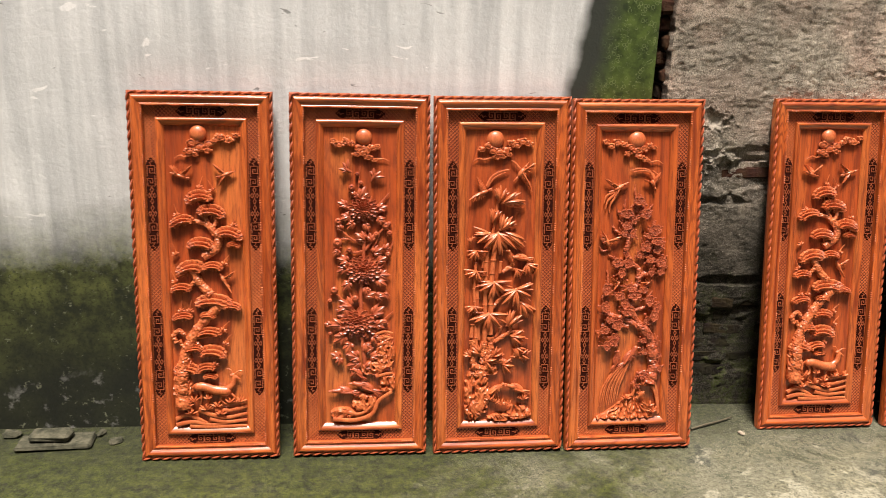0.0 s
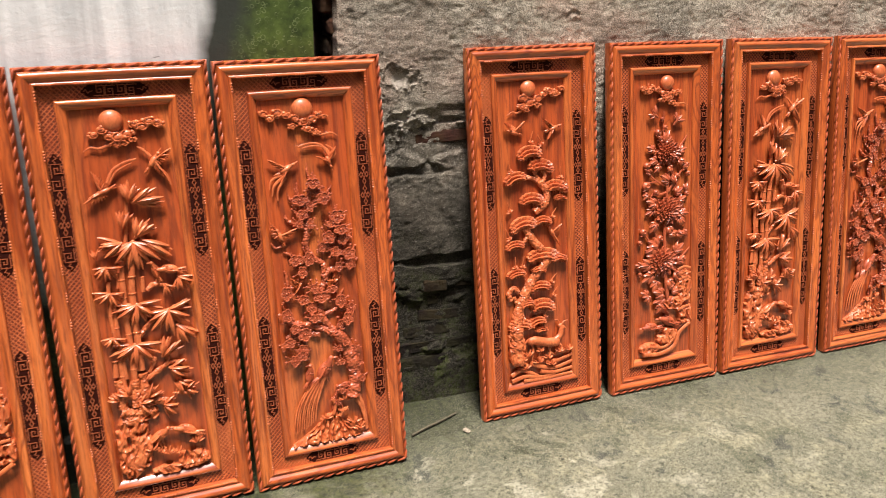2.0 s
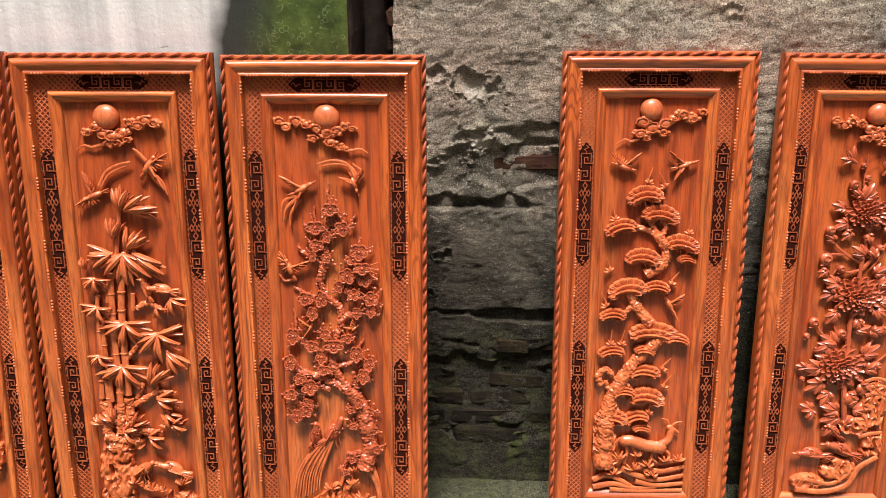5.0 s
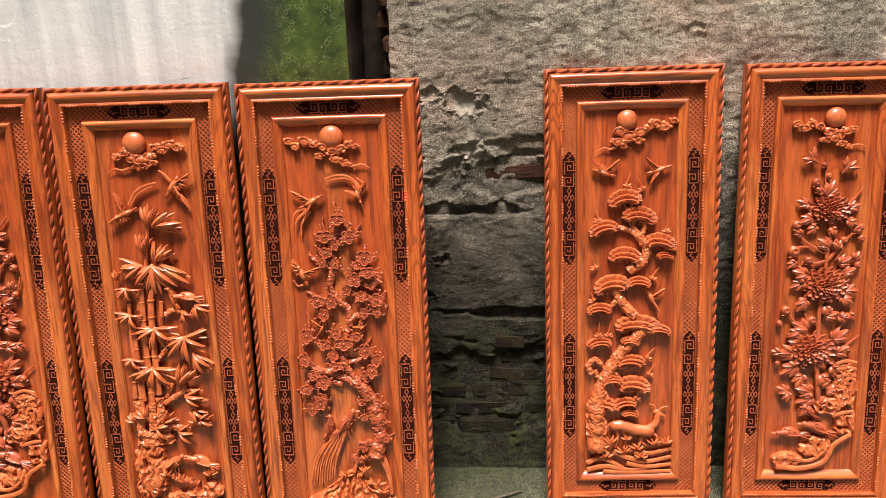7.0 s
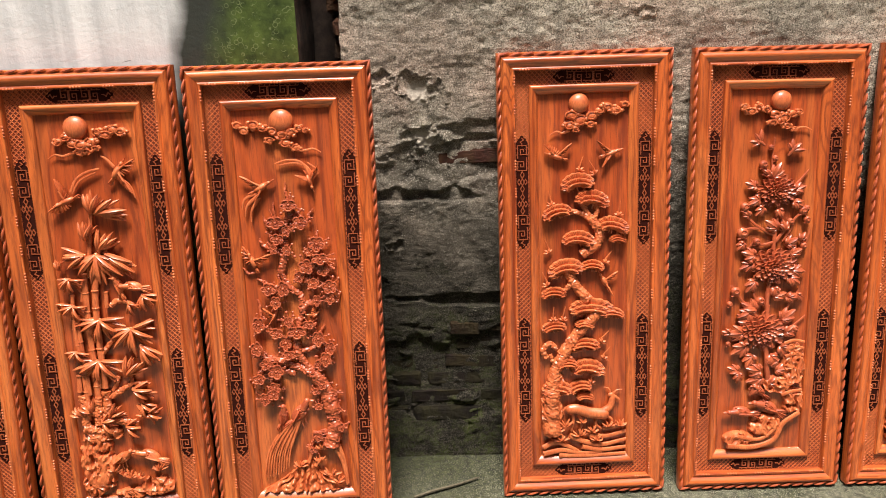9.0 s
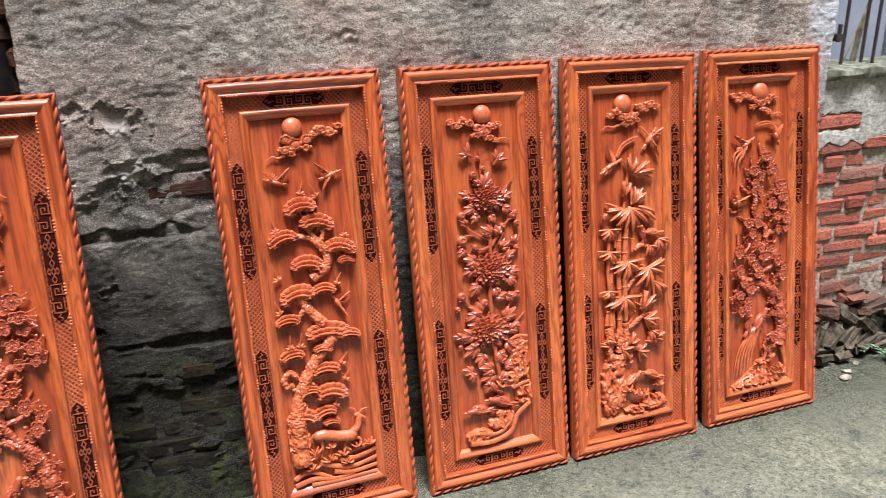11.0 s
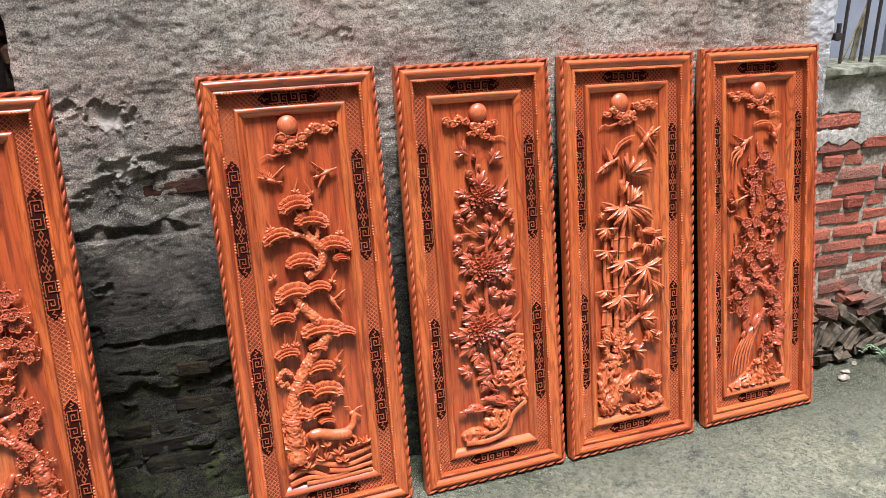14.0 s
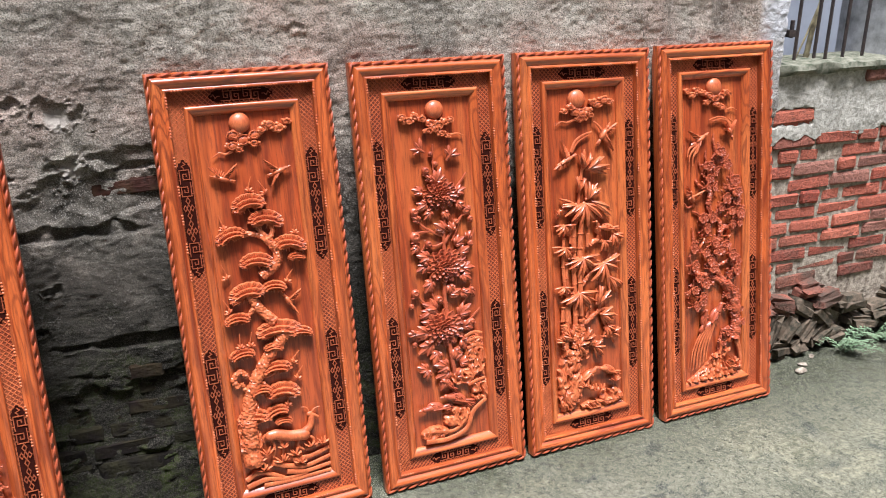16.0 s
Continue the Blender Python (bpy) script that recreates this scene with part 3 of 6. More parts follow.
def ring_side(profile, side):
    """One mitred side of a rectangular frame; profile: inset from the panel's edge, and y."""
    g = Geo()
    rows = []
    for i, y in profile:
        l, r, lo, hi = -HALF + i, HALF - i, i, PH - i
        a, b = {"left": ((l, lo), (l, hi)), "right": ((r, lo), (r, hi)), "top": ((l, hi), (r, hi)), "bottom": ((l, lo), (r, lo))}[side]
        n = 13 if side in ("left", "right") else 5
        rows.append([(a[0] + (b[0] - a[0]) * k / n, y, a[1] + (b[1] - a[1]) * k / n) for k in range(n + 1)])
    g.sheet(rows)
    return g


BAND_Y = -0.0120
MOULDING = [(0.0, 0.0), (0.0, -0.026), (0.002, -0.0285), (0.0100, -0.0285), (0.0112, -0.0285), (0.0120, -0.0325), (0.0155, -0.0375), (0.0195, -0.0405),
            (0.0250, -0.0405), (0.0310, -0.0370), (0.0360, -0.0325), (0.0395, -0.0310), (0.0410, -0.0335), (0.0440, -0.0350), (0.0475, -0.0345), (0.0488, -0.0325), (0.0490, BAND_Y)]
BEVEL = [(0.0880, BAND_Y), (0.0880, -0.0205), (0.0900, -0.0240), (0.0940, -0.0255), (0.0985, -0.0245), (0.1105, -0.0130), (0.1135, -0.0100), (0.1140, -0.0055)]
SIDES = ("left", "right", "top", "bottom")


def along(side, s, inset):
    """A point on a side: s metres from its lower or left end."""
    return {"left": (-HALF + inset, s), "right": (HALF - inset, s), "top": (-HALF + s, PH - inset), "bottom": (-HALF + s, inset)}[side]


def rope(side):
    """Twisted cord carved along the outer front edge."""
    g = Geo()
    length = PH if side in ("left", "right") else PW
    pitch = 0.033
    n = int(length / pitch)
    for k in range(n):
        s = (k + 0.5) * length / n
        pts, rad = [], []
        for q in range(7):
            w = -1 + q / 3
            x, z = along(side, s + w * 0.0175, 0.0050 + w * 0.0046 * (1 if side in ("left", "bottom") else -1))
            pts.append((x, -0.0305 - 0.0034 * math.cos(w * 1.3), z))
            rad.append(0.0039 * max(0.14, math.cos(w * 1.36)))
        g.tube(pts, rad, 7)
    return g


def beads(side):
    """Small pearls in fours along the inner edge of the moulding."""
    g = Geo()
    length = PH if side in ("left", "right") else PW
    n = 16 if length > 1 else 5
    for k in range(n):
        s0 = 0.075 + (length - 0.15) * k / (n - 1)
        for q in range(4):
            x, z = along(side, s0 + (q - 1.5) * 0.0078, 0.0472)
            g.ball((x, -0.0338, z), 0.0034, 8, 6)
    return g


def strip(g, pts, w, y0, y1):
    """A flat raised strip along straight level and upright or slanting pieces."""
    for (x0, z0), (x1, z1) in zip(pts, pts[1:]):
        d = Vector((x1 - x0, z1 - z0))
        if d.length < 1e-6:
            continue
        d.normalize()
        n = Vector((-d.y, d.x)) * w / 2
        e = d * w / 2
        a = [(x0 - e.x + n.x, z0 - e.y + n.y), (x1 + e.x + n.x, z1 + e.y + n.y), (x1 + e.x - n.x, z1 + e.y - n.y), (x0 - e.x - n.x, z0 - e.y - n.y)]
        g.add([(x, y0, z) for x, z in a] + [(x, y1, z) for x, z in a], [(4, 5, 6, 7), (0, 1, 5, 4), (1, 2, 6, 5), (2, 3, 7, 6), (3, 0, 4, 7)])


def plaque_outline(length, width):
    """A long plate with cusped ends, about the middle, running along the second coordinate."""
    h, w = length / 2, width / 2
    end = [(w, h - 0.020), (w * 0.72, h - 0.014), (w * 0.72, h - 0.009), (w * 0.36, h - 0.007), (w * 0.2, h)]
    right = [(x, -z) for x, z in reversed(end)] + end
    return right + [(-x, z) for x, z in reversed(right)]


KEY = [(-1, -1.2), (-1, 1), (1, 1), (1, -0.55), (-0.35, -0.55), (-0.35, 0.35), (0.35, 0.35), (0.35, -0.05)]


def fret_plaque(panel, centre, length, level):
    """Dark inlaid plate with raised key fret and chained diamonds."""
    def at(a, s):
        return (centre[0] + s, centre[1] + a) if level else (centre[0] + a, centre[1] + s)
    width = 0.033
    g = Geo()
    out = [at(a, s) for a, s in plaque_outline(length, width)]
    n = len(out)
    g.add([(x, BAND_Y, z) for x, z in out] + [(x, BAND_Y - 0.0019, z) for x, z in out], [tuple(range(n, 2 * n))] + [(i, (i + 1) % n, n + (i + 1) % n, n + i) for i in range(n)])
    plate = part("inlay_plate", g, INLAY, panel, "dark inlaid plate", smooth=False)
    g = Geo()
    lw, y0, y1 = 0.0021, BAND_Y - 0.0017, BAND_Y - 0.0040
    h, u = length / 2, 0.0122
    size = 0.0115 if level else 0.0160
    spots = [(-0.039, 1), (-0.013, -1), (0.013, 1), (0.039, -1)] if level else [(h - 0.043, 1), (h - 0.080, -1), (-h + 0.043, -1), (-h + 0.080, 1)]
    for s0, sign in spots:
        strip(g, [at(a * u * sign, s0 + s * size * sign) for a, s in KEY], lw, y0, y1)
        for a, k in ((u, -1), (-u, 1), (u, 1), (-u, -1)):
            strip(g, [at(a, s0 + 0.6 * k * size), at(a * 1.34, s0 + 0.6 * k * size)], lw, y0, y1)
    for k in (-1, 1):
        s0 = k * (h - 0.014)
        strip(g, [at(0, s0 + 0.007 * k), at(0.005, s0 + 0.002 * k), at(-0.005, s0 - 0.003 * k), at(0, s0 - 0.008 * k), at(0, s0 - 0.014 * k)], lw, y0, y1)

    def diamond(a0, s0, wide, tall):
        strip(g, [at(a0, s0 - tall), at(a0 + wide, s0), at(a0, s0 + tall), at(a0 - wide, s0), at(a0, s0 - tall)], lw, y0, y1)

    if not level:
        for s0 in (-0.0505, -0.0115, 0.0115, 0.0505):
            diamond(0, s0, 0.0052, 0.0095)
        for s0 in (-0.031, 0.031):
            for a0 in (-0.0088, 0.0, 0.0088):
                diamond(a0, s0, 0.0046, 0.0080 if a0 else 0.0105)
    part("key_fret", g, WOOD_FRET, plate, smooth=False)


def lattice(side):
    """Fine diagonal chequer strips cut over a band, with a small lozenge in each cell."""
    g = Geo()
    tall = side in ("left", "right")
    lo, hi = 0.0485, 0.0875
    length = PH if tall else PW
    step, w = 0.0132, 0.0017
    n = int(length / step)
    deep = hi - lo
    for k in range(-4, n + 1):
        for sign in (1, -1):
            a0, a1 = k * step, k * step + deep
            s0, s1 = max(a0, 0.05), min(a1, length - 0.05)
            if s1 - s0 < 0.004:
                continue
            i0, i1 = lo + (s0 - a0), lo + (s1 - a0)
            if sign < 0:
                i0, i1 = hi - (s0 - a0), hi - (s1 - a0)
            strip(g, [along(side, s0, i0), along(side, s1, i1)], w, BAND_Y + 0.0002, BAND_Y - 0.0016)
    for k in range(4, n - 3):
        for q in range(6):
            i = lo + step * 0.5 * (q + 0.5) - 0.0003
            s = k * step + (0.25 if q % 2 else -0.25) * step + 0.0
            if i < hi - 0.002:
                x, z = along(side, s + step * 0.5, i)
                g.add([(x - 0.0022, BAND_Y - 0.0013, z), (x, BAND_Y - 0.0013, z + 0.0022), (x + 0.0022, BAND_Y - 0.0013, z), (x, BAND_Y - 0.0013, z - 0.0022)], [(0, 1, 2, 3)])
    return g


def panel_frame(label):
    root = tagged(new("carved_panel"), label, "wood panel", "carved wooden panels leaning on the walls")
    for side in SIDES:
        mat = WOOD_V if side in ("left", "right") else WOOD_H
        part("frame_moulding", ring_side(MOULDING, side), mat, root)
        part("rope_edge", rope(side), WOOD_RED, root, "twisted rope carving")
        tagged(part("pearl_beading", beads(side), WOOD_CARVED, root), kind="stuff")
        part("fret_band", ring_side([(0.0485, BAND_Y), (0.0885, BAND_Y)], side), WOOD_BAND, root, "chequer-cut band")
        tagged(part("chequer_carving", lattice(side), WOOD_CARVED, root, smooth=False), kind="stuff")
        part("inner_frame", ring_side(BEVEL, side), mat, root)
    for u in (-HALF + 0.068, HALF - 0.068):
        for v in (0.384, 0.906):
            fret_plaque(root, (u, v), 0.318, False)
    for v in (0.0675, PH - 0.0675):
        fret_plaque(root, (0.0, v), 0.168, True)
    g = Geo()
    g.box((-HALF + 0.0005, -0.0045, 0.0005), (HALF - 0.0005, -0.0005, PH - 0.0005))
    part("backing_board", g, WOOD_BOARD, root)
    g = Geo()
    g.box((-HALF + INNER - 0.001, BOARD_Y, INNER - 0.001), (HALF - INNER + 0.001, -0.0050, PH - INNER + 0.001))
    part("centre_board", g, WOOD_BOARD, root, "smooth figured wood ground")
    return root


# ---- carved panels: relief, places as (across, up) in metres ----
PINE_SUN = [(-0.013, 1.147, 0.0282)]
PINE_CLOUD = [(-0.034, 1.116, 0.0188), (-0.009, 1.1, 0.0226), (0.022, 1.112, 0.0188), (-0.04, 1.087, 0.0169), (0.043, 1.126, 0.0132), 
    (0.064, 1.136, 0.0169), (0.089, 1.127, 0.0169), (0.111, 1.14, 0.0122), (0.019, 1.091, 0.0132), (-0.022, 1.078, 0.0113)]
PINE_PADS = [(-0.017, 0.932, 0.0433, 1.05), (0.023, 0.884, 0.0449, 1.0), (-0.075, 0.852, 0.0390, 0.9), (0.081, 0.808, 0.0430, 1.0), (-0.015, 0.772, 0.0433, 0.95),
    (0.096, 0.768, 0.0224, 0.9), (-0.050, 0.688, 0.0480, 1.0), (0.024, 0.694, 0.0320, 0.9), (-0.086, 0.618, 0.0330, 0.9), (0.024, 0.574, 0.0600, 0.75), (0.082, 0.554, 0.0321, 0.8),
    (-0.086, 0.518, 0.0330, 0.8), (0.004, 0.462, 0.0400, 0.8), (0.013, 0.388, 0.0455, 1.0), (-0.078, 0.328, 0.0410, 1.0), (-0.012, 0.332, 0.0330, 0.9), (0.004, 0.302, 0.0240, 0.7), (-0.052, 0.404, 0.0300, 0.8), (0.002, 0.522, 0.0260, 0.8)]
PINE_TRUNK = [
    (0.023, 0.020, (-0.093, 0.185), (-0.094, 0.250), (-0.093, 0.310), (-0.090, 0.345)),
    (0.017, 0.015, (-0.088, 0.340), (-0.080, 0.385), (-0.060, 0.425), (-0.042, 0.455)),
    (0.0155, 0.0135, (-0.062, 0.430), (-0.015, 0.495), (0.032, 0.545), (0.040, 0.572)),
    (0.0135, 0.0105, (0.014, 0.592), (-0.015, 0.624), (-0.036, 0.660), (-0.043, 0.684)),
    (0.013, 0.010, (-0.006, 0.725), (0.037, 0.755), (0.045, 0.790), (0.029, 0.818)),
    (0.009, 0.006, (0.031, 0.812), (0.010, 0.832), (-0.006, 0.843), (-0.042, 0.850)),
    (0.007, 0.005, (0.029, 0.818), (0.001, 0.861), (-0.012, 0.905)),
]
PINE_TWIGS = [
    (0.006, 0.005, (0.028, 0.825), (0.038, 0.850), (0.026, 0.881)),
    (0.007, 0.004, (0.042, 0.800), (0.060, 0.812), (0.075, 0.806)),
    (0.008, 0.006, (-0.110, 0.422), (-0.118, 0.448), (-0.097, 0.466), (-0.080, 0.447)),
    (0.005, 0.003, (-0.098, 0.432), (-0.086, 0.404), (-0.070, 0.396)),
    (0.007, 0.004, (-0.030, 0.650), (-0.055, 0.622), (-0.080, 0.612)),
    (0.006, 0.004, (-0.040, 0.440), (-0.010, 0.442), (0.004, 0.455)),
    (0.006, 0.004, (-0.044, 0.425), (-0.012, 0.392), (0.010, 0.380)),
]
PINE_SHOOTS = [(-0.092, 0.880, 105), (0.098, 0.845, 80), (-0.012, 0.975, 70), (-0.100, 0.745, 110), (0.062, 0.710, 50), (-0.105, 0.650, 115), (-0.088, 0.545, 85), (-0.060, 0.545, 75),
    (0.052, 0.475, 45), (0.058, 0.425, 50), (0.022, 0.352, 50), (0.030, 0.965, 120)]
PINE_BIRDS = [(-0.075, 1.004, 0.0282, 160, 40), (0.075, 1.009, 0.0282, 20, 140), (0.059, 0.645, 0.0282, 120, -60)]
PINE_TUFTS = [(-0.085, 0.189, 0.032), (-0.051, 0.209, 0.0282), (-0.012, 0.177, 0.0282), (0.027, 0.187, 0.0263), (0.072, 0.202, 0.0244), 
    (0.106, 0.206, 0.0226), (-0.067, 0.163, 0.0282), (-0.099, 0.231, 0.0244), (-0.002, 0.219, 0.0207), (0.041, 0.161, 0.0226)]
PINE_WAVES = [
    (0.0085, 0.0056, (-0.119, 0.143), (-0.086, 0.158), (-0.052, 0.147), (-0.014, 0.125)),
    (0.0085, 0.0056, (-0.119, 0.122), (-0.063, 0.132), (-0.004, 0.12), (0.055, 0.124)),
    (0.0094, 0.0056, (-0.042, 0.178), (0.007, 0.156), (0.056, 0.145), (0.127, 0.159)),
    (0.0085, 0.0056, (0.017, 0.177), (0.066, 0.171), (0.127, 0.185)),
    (0.0085, 0.0056, (-0.004, 0.141), (0.055, 0.129), (0.126, 0.135)),
    (0.0075, 0.0056, (-0.073, 0.116), (0.015, 0.112), (0.126, 0.114)),
    (0.0075, 0.0047, (0.057, 0.197), (0.096, 0.201), (0.128, 0.206)),
]
PINE_DEER = [
    (0.0150, 0.0172, (-0.040, 0.262), (-0.018, 0.262), (0.016, 0.250), (0.058, 0.244)),
    (0.0125, 0.0070, (0.058, 0.250), (0.078, 0.266), (0.084, 0.290), (0.082, 0.302)),
    (0.0072, 0.0042, (0.078, 0.301), (0.094, 0.293), (0.103, 0.286)),
    (0.0052, 0.0030, (-0.036, 0.254), (-0.030, 0.224), (-0.036, 0.193)),
    (0.0052, 0.0030, (-0.018, 0.252), (-0.006, 0.218), (-0.012, 0.188)),
    (0.0052, 0.0030, (0.046, 0.240), (0.036, 0.214), (0.052, 0.196)),
    (0.0052, 0.0030, (0.064, 0.238), (0.084, 0.222), (0.076, 0.196)),
    (0.0030, 0.0016, (0.079, 0.304), (0.074, 0.320), (0.060, 0.325)),
    (0.0030, 0.0016, (0.086, 0.304), (0.098, 0.314), (0.113, 0.316)),
    (0.0040, 0.0020, (-0.052, 0.266), (-0.060, 0.256), (-0.058, 0.244)),
]
PINE_ROCKS = [(-0.098, 0.246, 0.0395, 1.5), (-0.081, 0.349, 0.0244, 1.4)]
BLOOM_SUN = [(0.012, 1.142, 0.0281)]
BLOOM_CLOUD = [(-0.091, 1.127, 0.0131), (-0.073, 1.114, 0.015), (-0.05, 1.128, 0.015), (-0.028, 1.119, 0.0131), (-0.005, 1.106, 0.0168), 
    (0.018, 1.097, 0.0187), (0.041, 1.106, 0.015), (-0.014, 1.083, 0.0131), (0.027, 1.074, 0.0131), (0.059, 1.109, 0.0112), (0.05, 1.063, 0.0094), 
    (0.009, 1.088, 0.015)]
BLOOMS = [(0.011, 0.889, 0.058), (0.011, 0.672, 0.0692), (-0.012, 0.482, 0.073)]
BLOOM_STEMS_FIRST = [
    (0.0094, 0.0075, (0.018, 0.323), (0.009, 0.402), (0.005, 0.499), (0.002, 0.596), (0.011, 0.662)),
    (0.0075, 0.0056, (0.011, 0.71), (0.013, 0.767), (0.018, 0.833), (0.009, 0.889)),
    (0.0047, 0.0028, (-0.002, 0.935), (-0.005, 0.982), (-0.002, 1.042)), (0.0047, 0.0028, (-0.003, 0.945), (-0.023, 0.949), (-0.03, 0.965)),
    (0.0065, 0.0037, (0.016, 0.748), (0.046, 0.786), (0.074, 0.819), (0.097, 0.842)),
    (0.0056, 0.0037, (0.009, 0.767), (-0.033, 0.79), (-0.061, 0.814), (-0.084, 0.851)),
    (0.0047, 0.0037, (-0.033, 0.786), (-0.065, 0.786), (-0.079, 0.776)), (0.0056, 0.0037, (0.018, 0.748), (-0.019, 0.739), (-0.042, 0.748)),
    (0.0056, 0.0028, (0.07, 0.686), (0.098, 0.729), (0.115, 0.781)),
]
BLOOM_STEMS_SECOND = [
    (0.0047, 0.0028, (0.065, 0.805), (0.055, 0.776), (0.037, 0.748)), (0.0065, 0.0037, (-0.024, 0.528), (-0.062, 0.567), (-0.09, 0.601)),
    (0.0056, 0.0037, (0.009, 0.557), (-0.01, 0.567), (-0.018, 0.576)), (0.0056, 0.0028, (0.046, 0.518), (0.065, 0.557), (0.093, 0.605)),
    (0.0056, 0.0028, (0.051, 0.47), (0.084, 0.498), (0.117, 0.527)), (0.0056, 0.0028, (0.065, 0.908), (0.085, 0.931), (0.1, 0.95)),
    (0.0047, 0.0028, (-0.066, 0.701), (-0.084, 0.786), (-0.089, 0.748)), (0.0056, 0.0037, (-0.039, 0.432), (-0.029, 0.557), (-0.038, 0.596)),
    (0.0037, 0.0019, (-0.075, 0.71), (-0.047, 0.748), (-0.038, 0.757)),
]
BLOOM_BUDS = [(-0.076, 0.849, 0.0131), (-0.079, 0.774, 0.0168), (-0.092, 0.604, 0.014), (-0.018, 0.574, 0.0131), (0.089, 0.835, 0.0131), 
    (0.102, 0.809, 0.0103), (0.097, 0.734, 0.0103), (-0.03, 0.967, 0.0122), (0.002, 0.984, 0.0084), (-0.011, 1.015, 0.0075), (-0.107, 0.567, 0.0084), 
    (-0.106, 0.447, 0.0075), (0.086, 0.489, 0.0103), (-0.038, 0.748, 0.0112), (0.1, 0.842, 0.0084), (0.055, 0.805, 0.0094)]
BLOOM_LEAVES_FIRST = [
    (-0.002, 0.931, 0.0524, 60), (-0.014, 0.94, 0.0281, 150), (-0.037, 0.87, 0.0449, 200), (-0.047, 0.907, 0.0393, 165), (0.06, 0.894, 0.0412, 20),
    (0.06, 0.861, 0.0393, -30), (0.018, 0.842, 0.0355, -70), (-0.024, 0.847, 0.0374, 230), (0.018, 0.786, 0.0486, 150), (0.041, 0.781, 0.0374, 110),
    (-0.061, 0.823, 0.0318, 150), (-0.075, 0.748, 0.0337, 230), (0.046, 0.738, 0.0449, 30), (0.084, 0.748, 0.0337, 60), (-0.042, 0.71, 0.0468, 170),
    (-0.047, 0.686, 0.0449, 200), (-0.038, 0.634, 0.0468, 235), (0.06, 0.71, 0.043, 25), (0.065, 0.662, 0.0468, 0), (0.06, 0.643, 0.0449, -35),
    (0.018, 0.615, 0.0374, -80), (0.018, 0.586, 0.0449, 20),
]
BLOOM_LEAVES_SECOND = [
    (-0.029, 0.548, 0.0561, 150), (-0.048, 0.543, 0.0449, 200), (0.056, 0.586, 0.0412, -10), (0.084, 0.595, 0.0337, -60), (-0.043, 0.509, 0.0561, 145),
    (-0.062, 0.48, 0.058, 180), (-0.053, 0.441, 0.058, 215), (-0.034, 0.412, 0.0505, 245), (0.018, 0.411, 0.0524, -65), (0.047, 0.436, 0.0543, -40),
    (0.056, 0.479, 0.0486, 10), (0.046, 0.518, 0.0543, 35), (-0.072, 0.364, 0.0412, 160), (-0.072, 0.359, 0.0374, 260), (-0.006, 0.363, 0.0543, 170),
    (0.018, 0.377, 0.0505, 60), (0.037, 0.362, 0.0449, 10), (-0.001, 0.343, 0.0561, 200), (-0.01, 0.319, 0.0468, 230), (0.018, 0.323, 0.043, 20),
    (-0.099, 0.481, 0.0318, 170),
]
BLOOM_MOTHS = [(-0.044, 1.029, 0.0318, 150, 95), (0.046, 1.005, 0.0337, 60, 10)]
BLOOM_ROCKS = [(0.09, 0.376, 0.0355, 1.9), (0.099, 0.263, 0.0318, 1.3), (0.047, 0.318, 0.0412, 0.7), (0.018, 0.189, 0.0514, 0.75), 
    (-0.063, 0.151, 0.0468, 0.5), (0.085, 0.43, 0.0281, 0.6)]
BLOOM_RIDGES = [
    (0.0084, 0.0065, (-0.097, 0.132), (-0.02, 0.127), (0.042, 0.149), (0.066, 0.198), (0.114, 0.232)),
    (0.0065, 0.0047, (-0.068, 0.161), (-0.001, 0.15), (0.047, 0.184)),
    (0.0056, 0.0037, (0.056, 0.445), (0.085, 0.455), (0.115, 0.449)),
    (0.0056, 0.0037, (0.061, 0.426), (0.089, 0.435), (0.115, 0.43)),
    (0.0056, 0.0037, (0.061, 0.406), (0.089, 0.413), (0.115, 0.408)),
    (0.0056, 0.0037, (0.066, 0.382), (0.085, 0.362), (0.08, 0.322)),
    (0.0047, 0.0037, (0.109, 0.401), (0.104, 0.352), (0.112, 0.312)),
    (0.0065, 0.0047, (0.056, 0.288), (0.085, 0.297), (0.116, 0.302)),
]
CANE_SUN = [(-0.022, 1.14, 0.0307)]
CANE_CLOUD = [(-0.068, 1.106, 0.013), (-0.048, 1.118, 0.0149), (-0.032, 1.1, 0.0167), (-0.009, 1.096, 0.0186), (0.014, 1.103, 0.0167), 
    (-0.017, 1.078, 0.013), (0.034, 1.128, 0.0139), (0.055, 1.119, 0.0149), (0.073, 1.133, 0.0167), (0.094, 1.128, 0.0149), (0.001, 1.08, 0.0121), 
    (0.024, 1.087, 0.0111)]
CANE_STEMS = [
    (0.0084, 0.0084, (-0.054, 0.397), (-0.052, 0.497), (-0.053, 0.61), (-0.048, 0.759)),
    (0.0093, 0.0084, (-0.031, 0.44), (-0.031, 0.553), (-0.028, 0.666), (-0.019, 0.759)),
    (0.0074, 0.0065, (-0.082, 0.383), (-0.085, 0.478)),
    (0.0056, 0.0056, (-0.086, 0.516), (-0.092, 0.61), (-0.086, 0.703)),
    (0.0065, 0.0056, (-0.075, 0.421), (-0.08, 0.573), (-0.079, 0.647)),
    (0.0056, 0.0046, (-0.032, 0.786), (-0.019, 0.86), (-0.008, 0.942)),
    (0.0046, 0.0037, (-0.063, 0.685), (-0.056, 0.74)),
    (0.0056, 0.0046, (-0.043, 0.44), (-0.041, 0.497)),
    (0.0074, 0.0056, (-0.101, 0.431), (-0.097, 0.478)),
    (0.0056, 0.0056, (0, 0.666), (0.003, 0.708)),
]
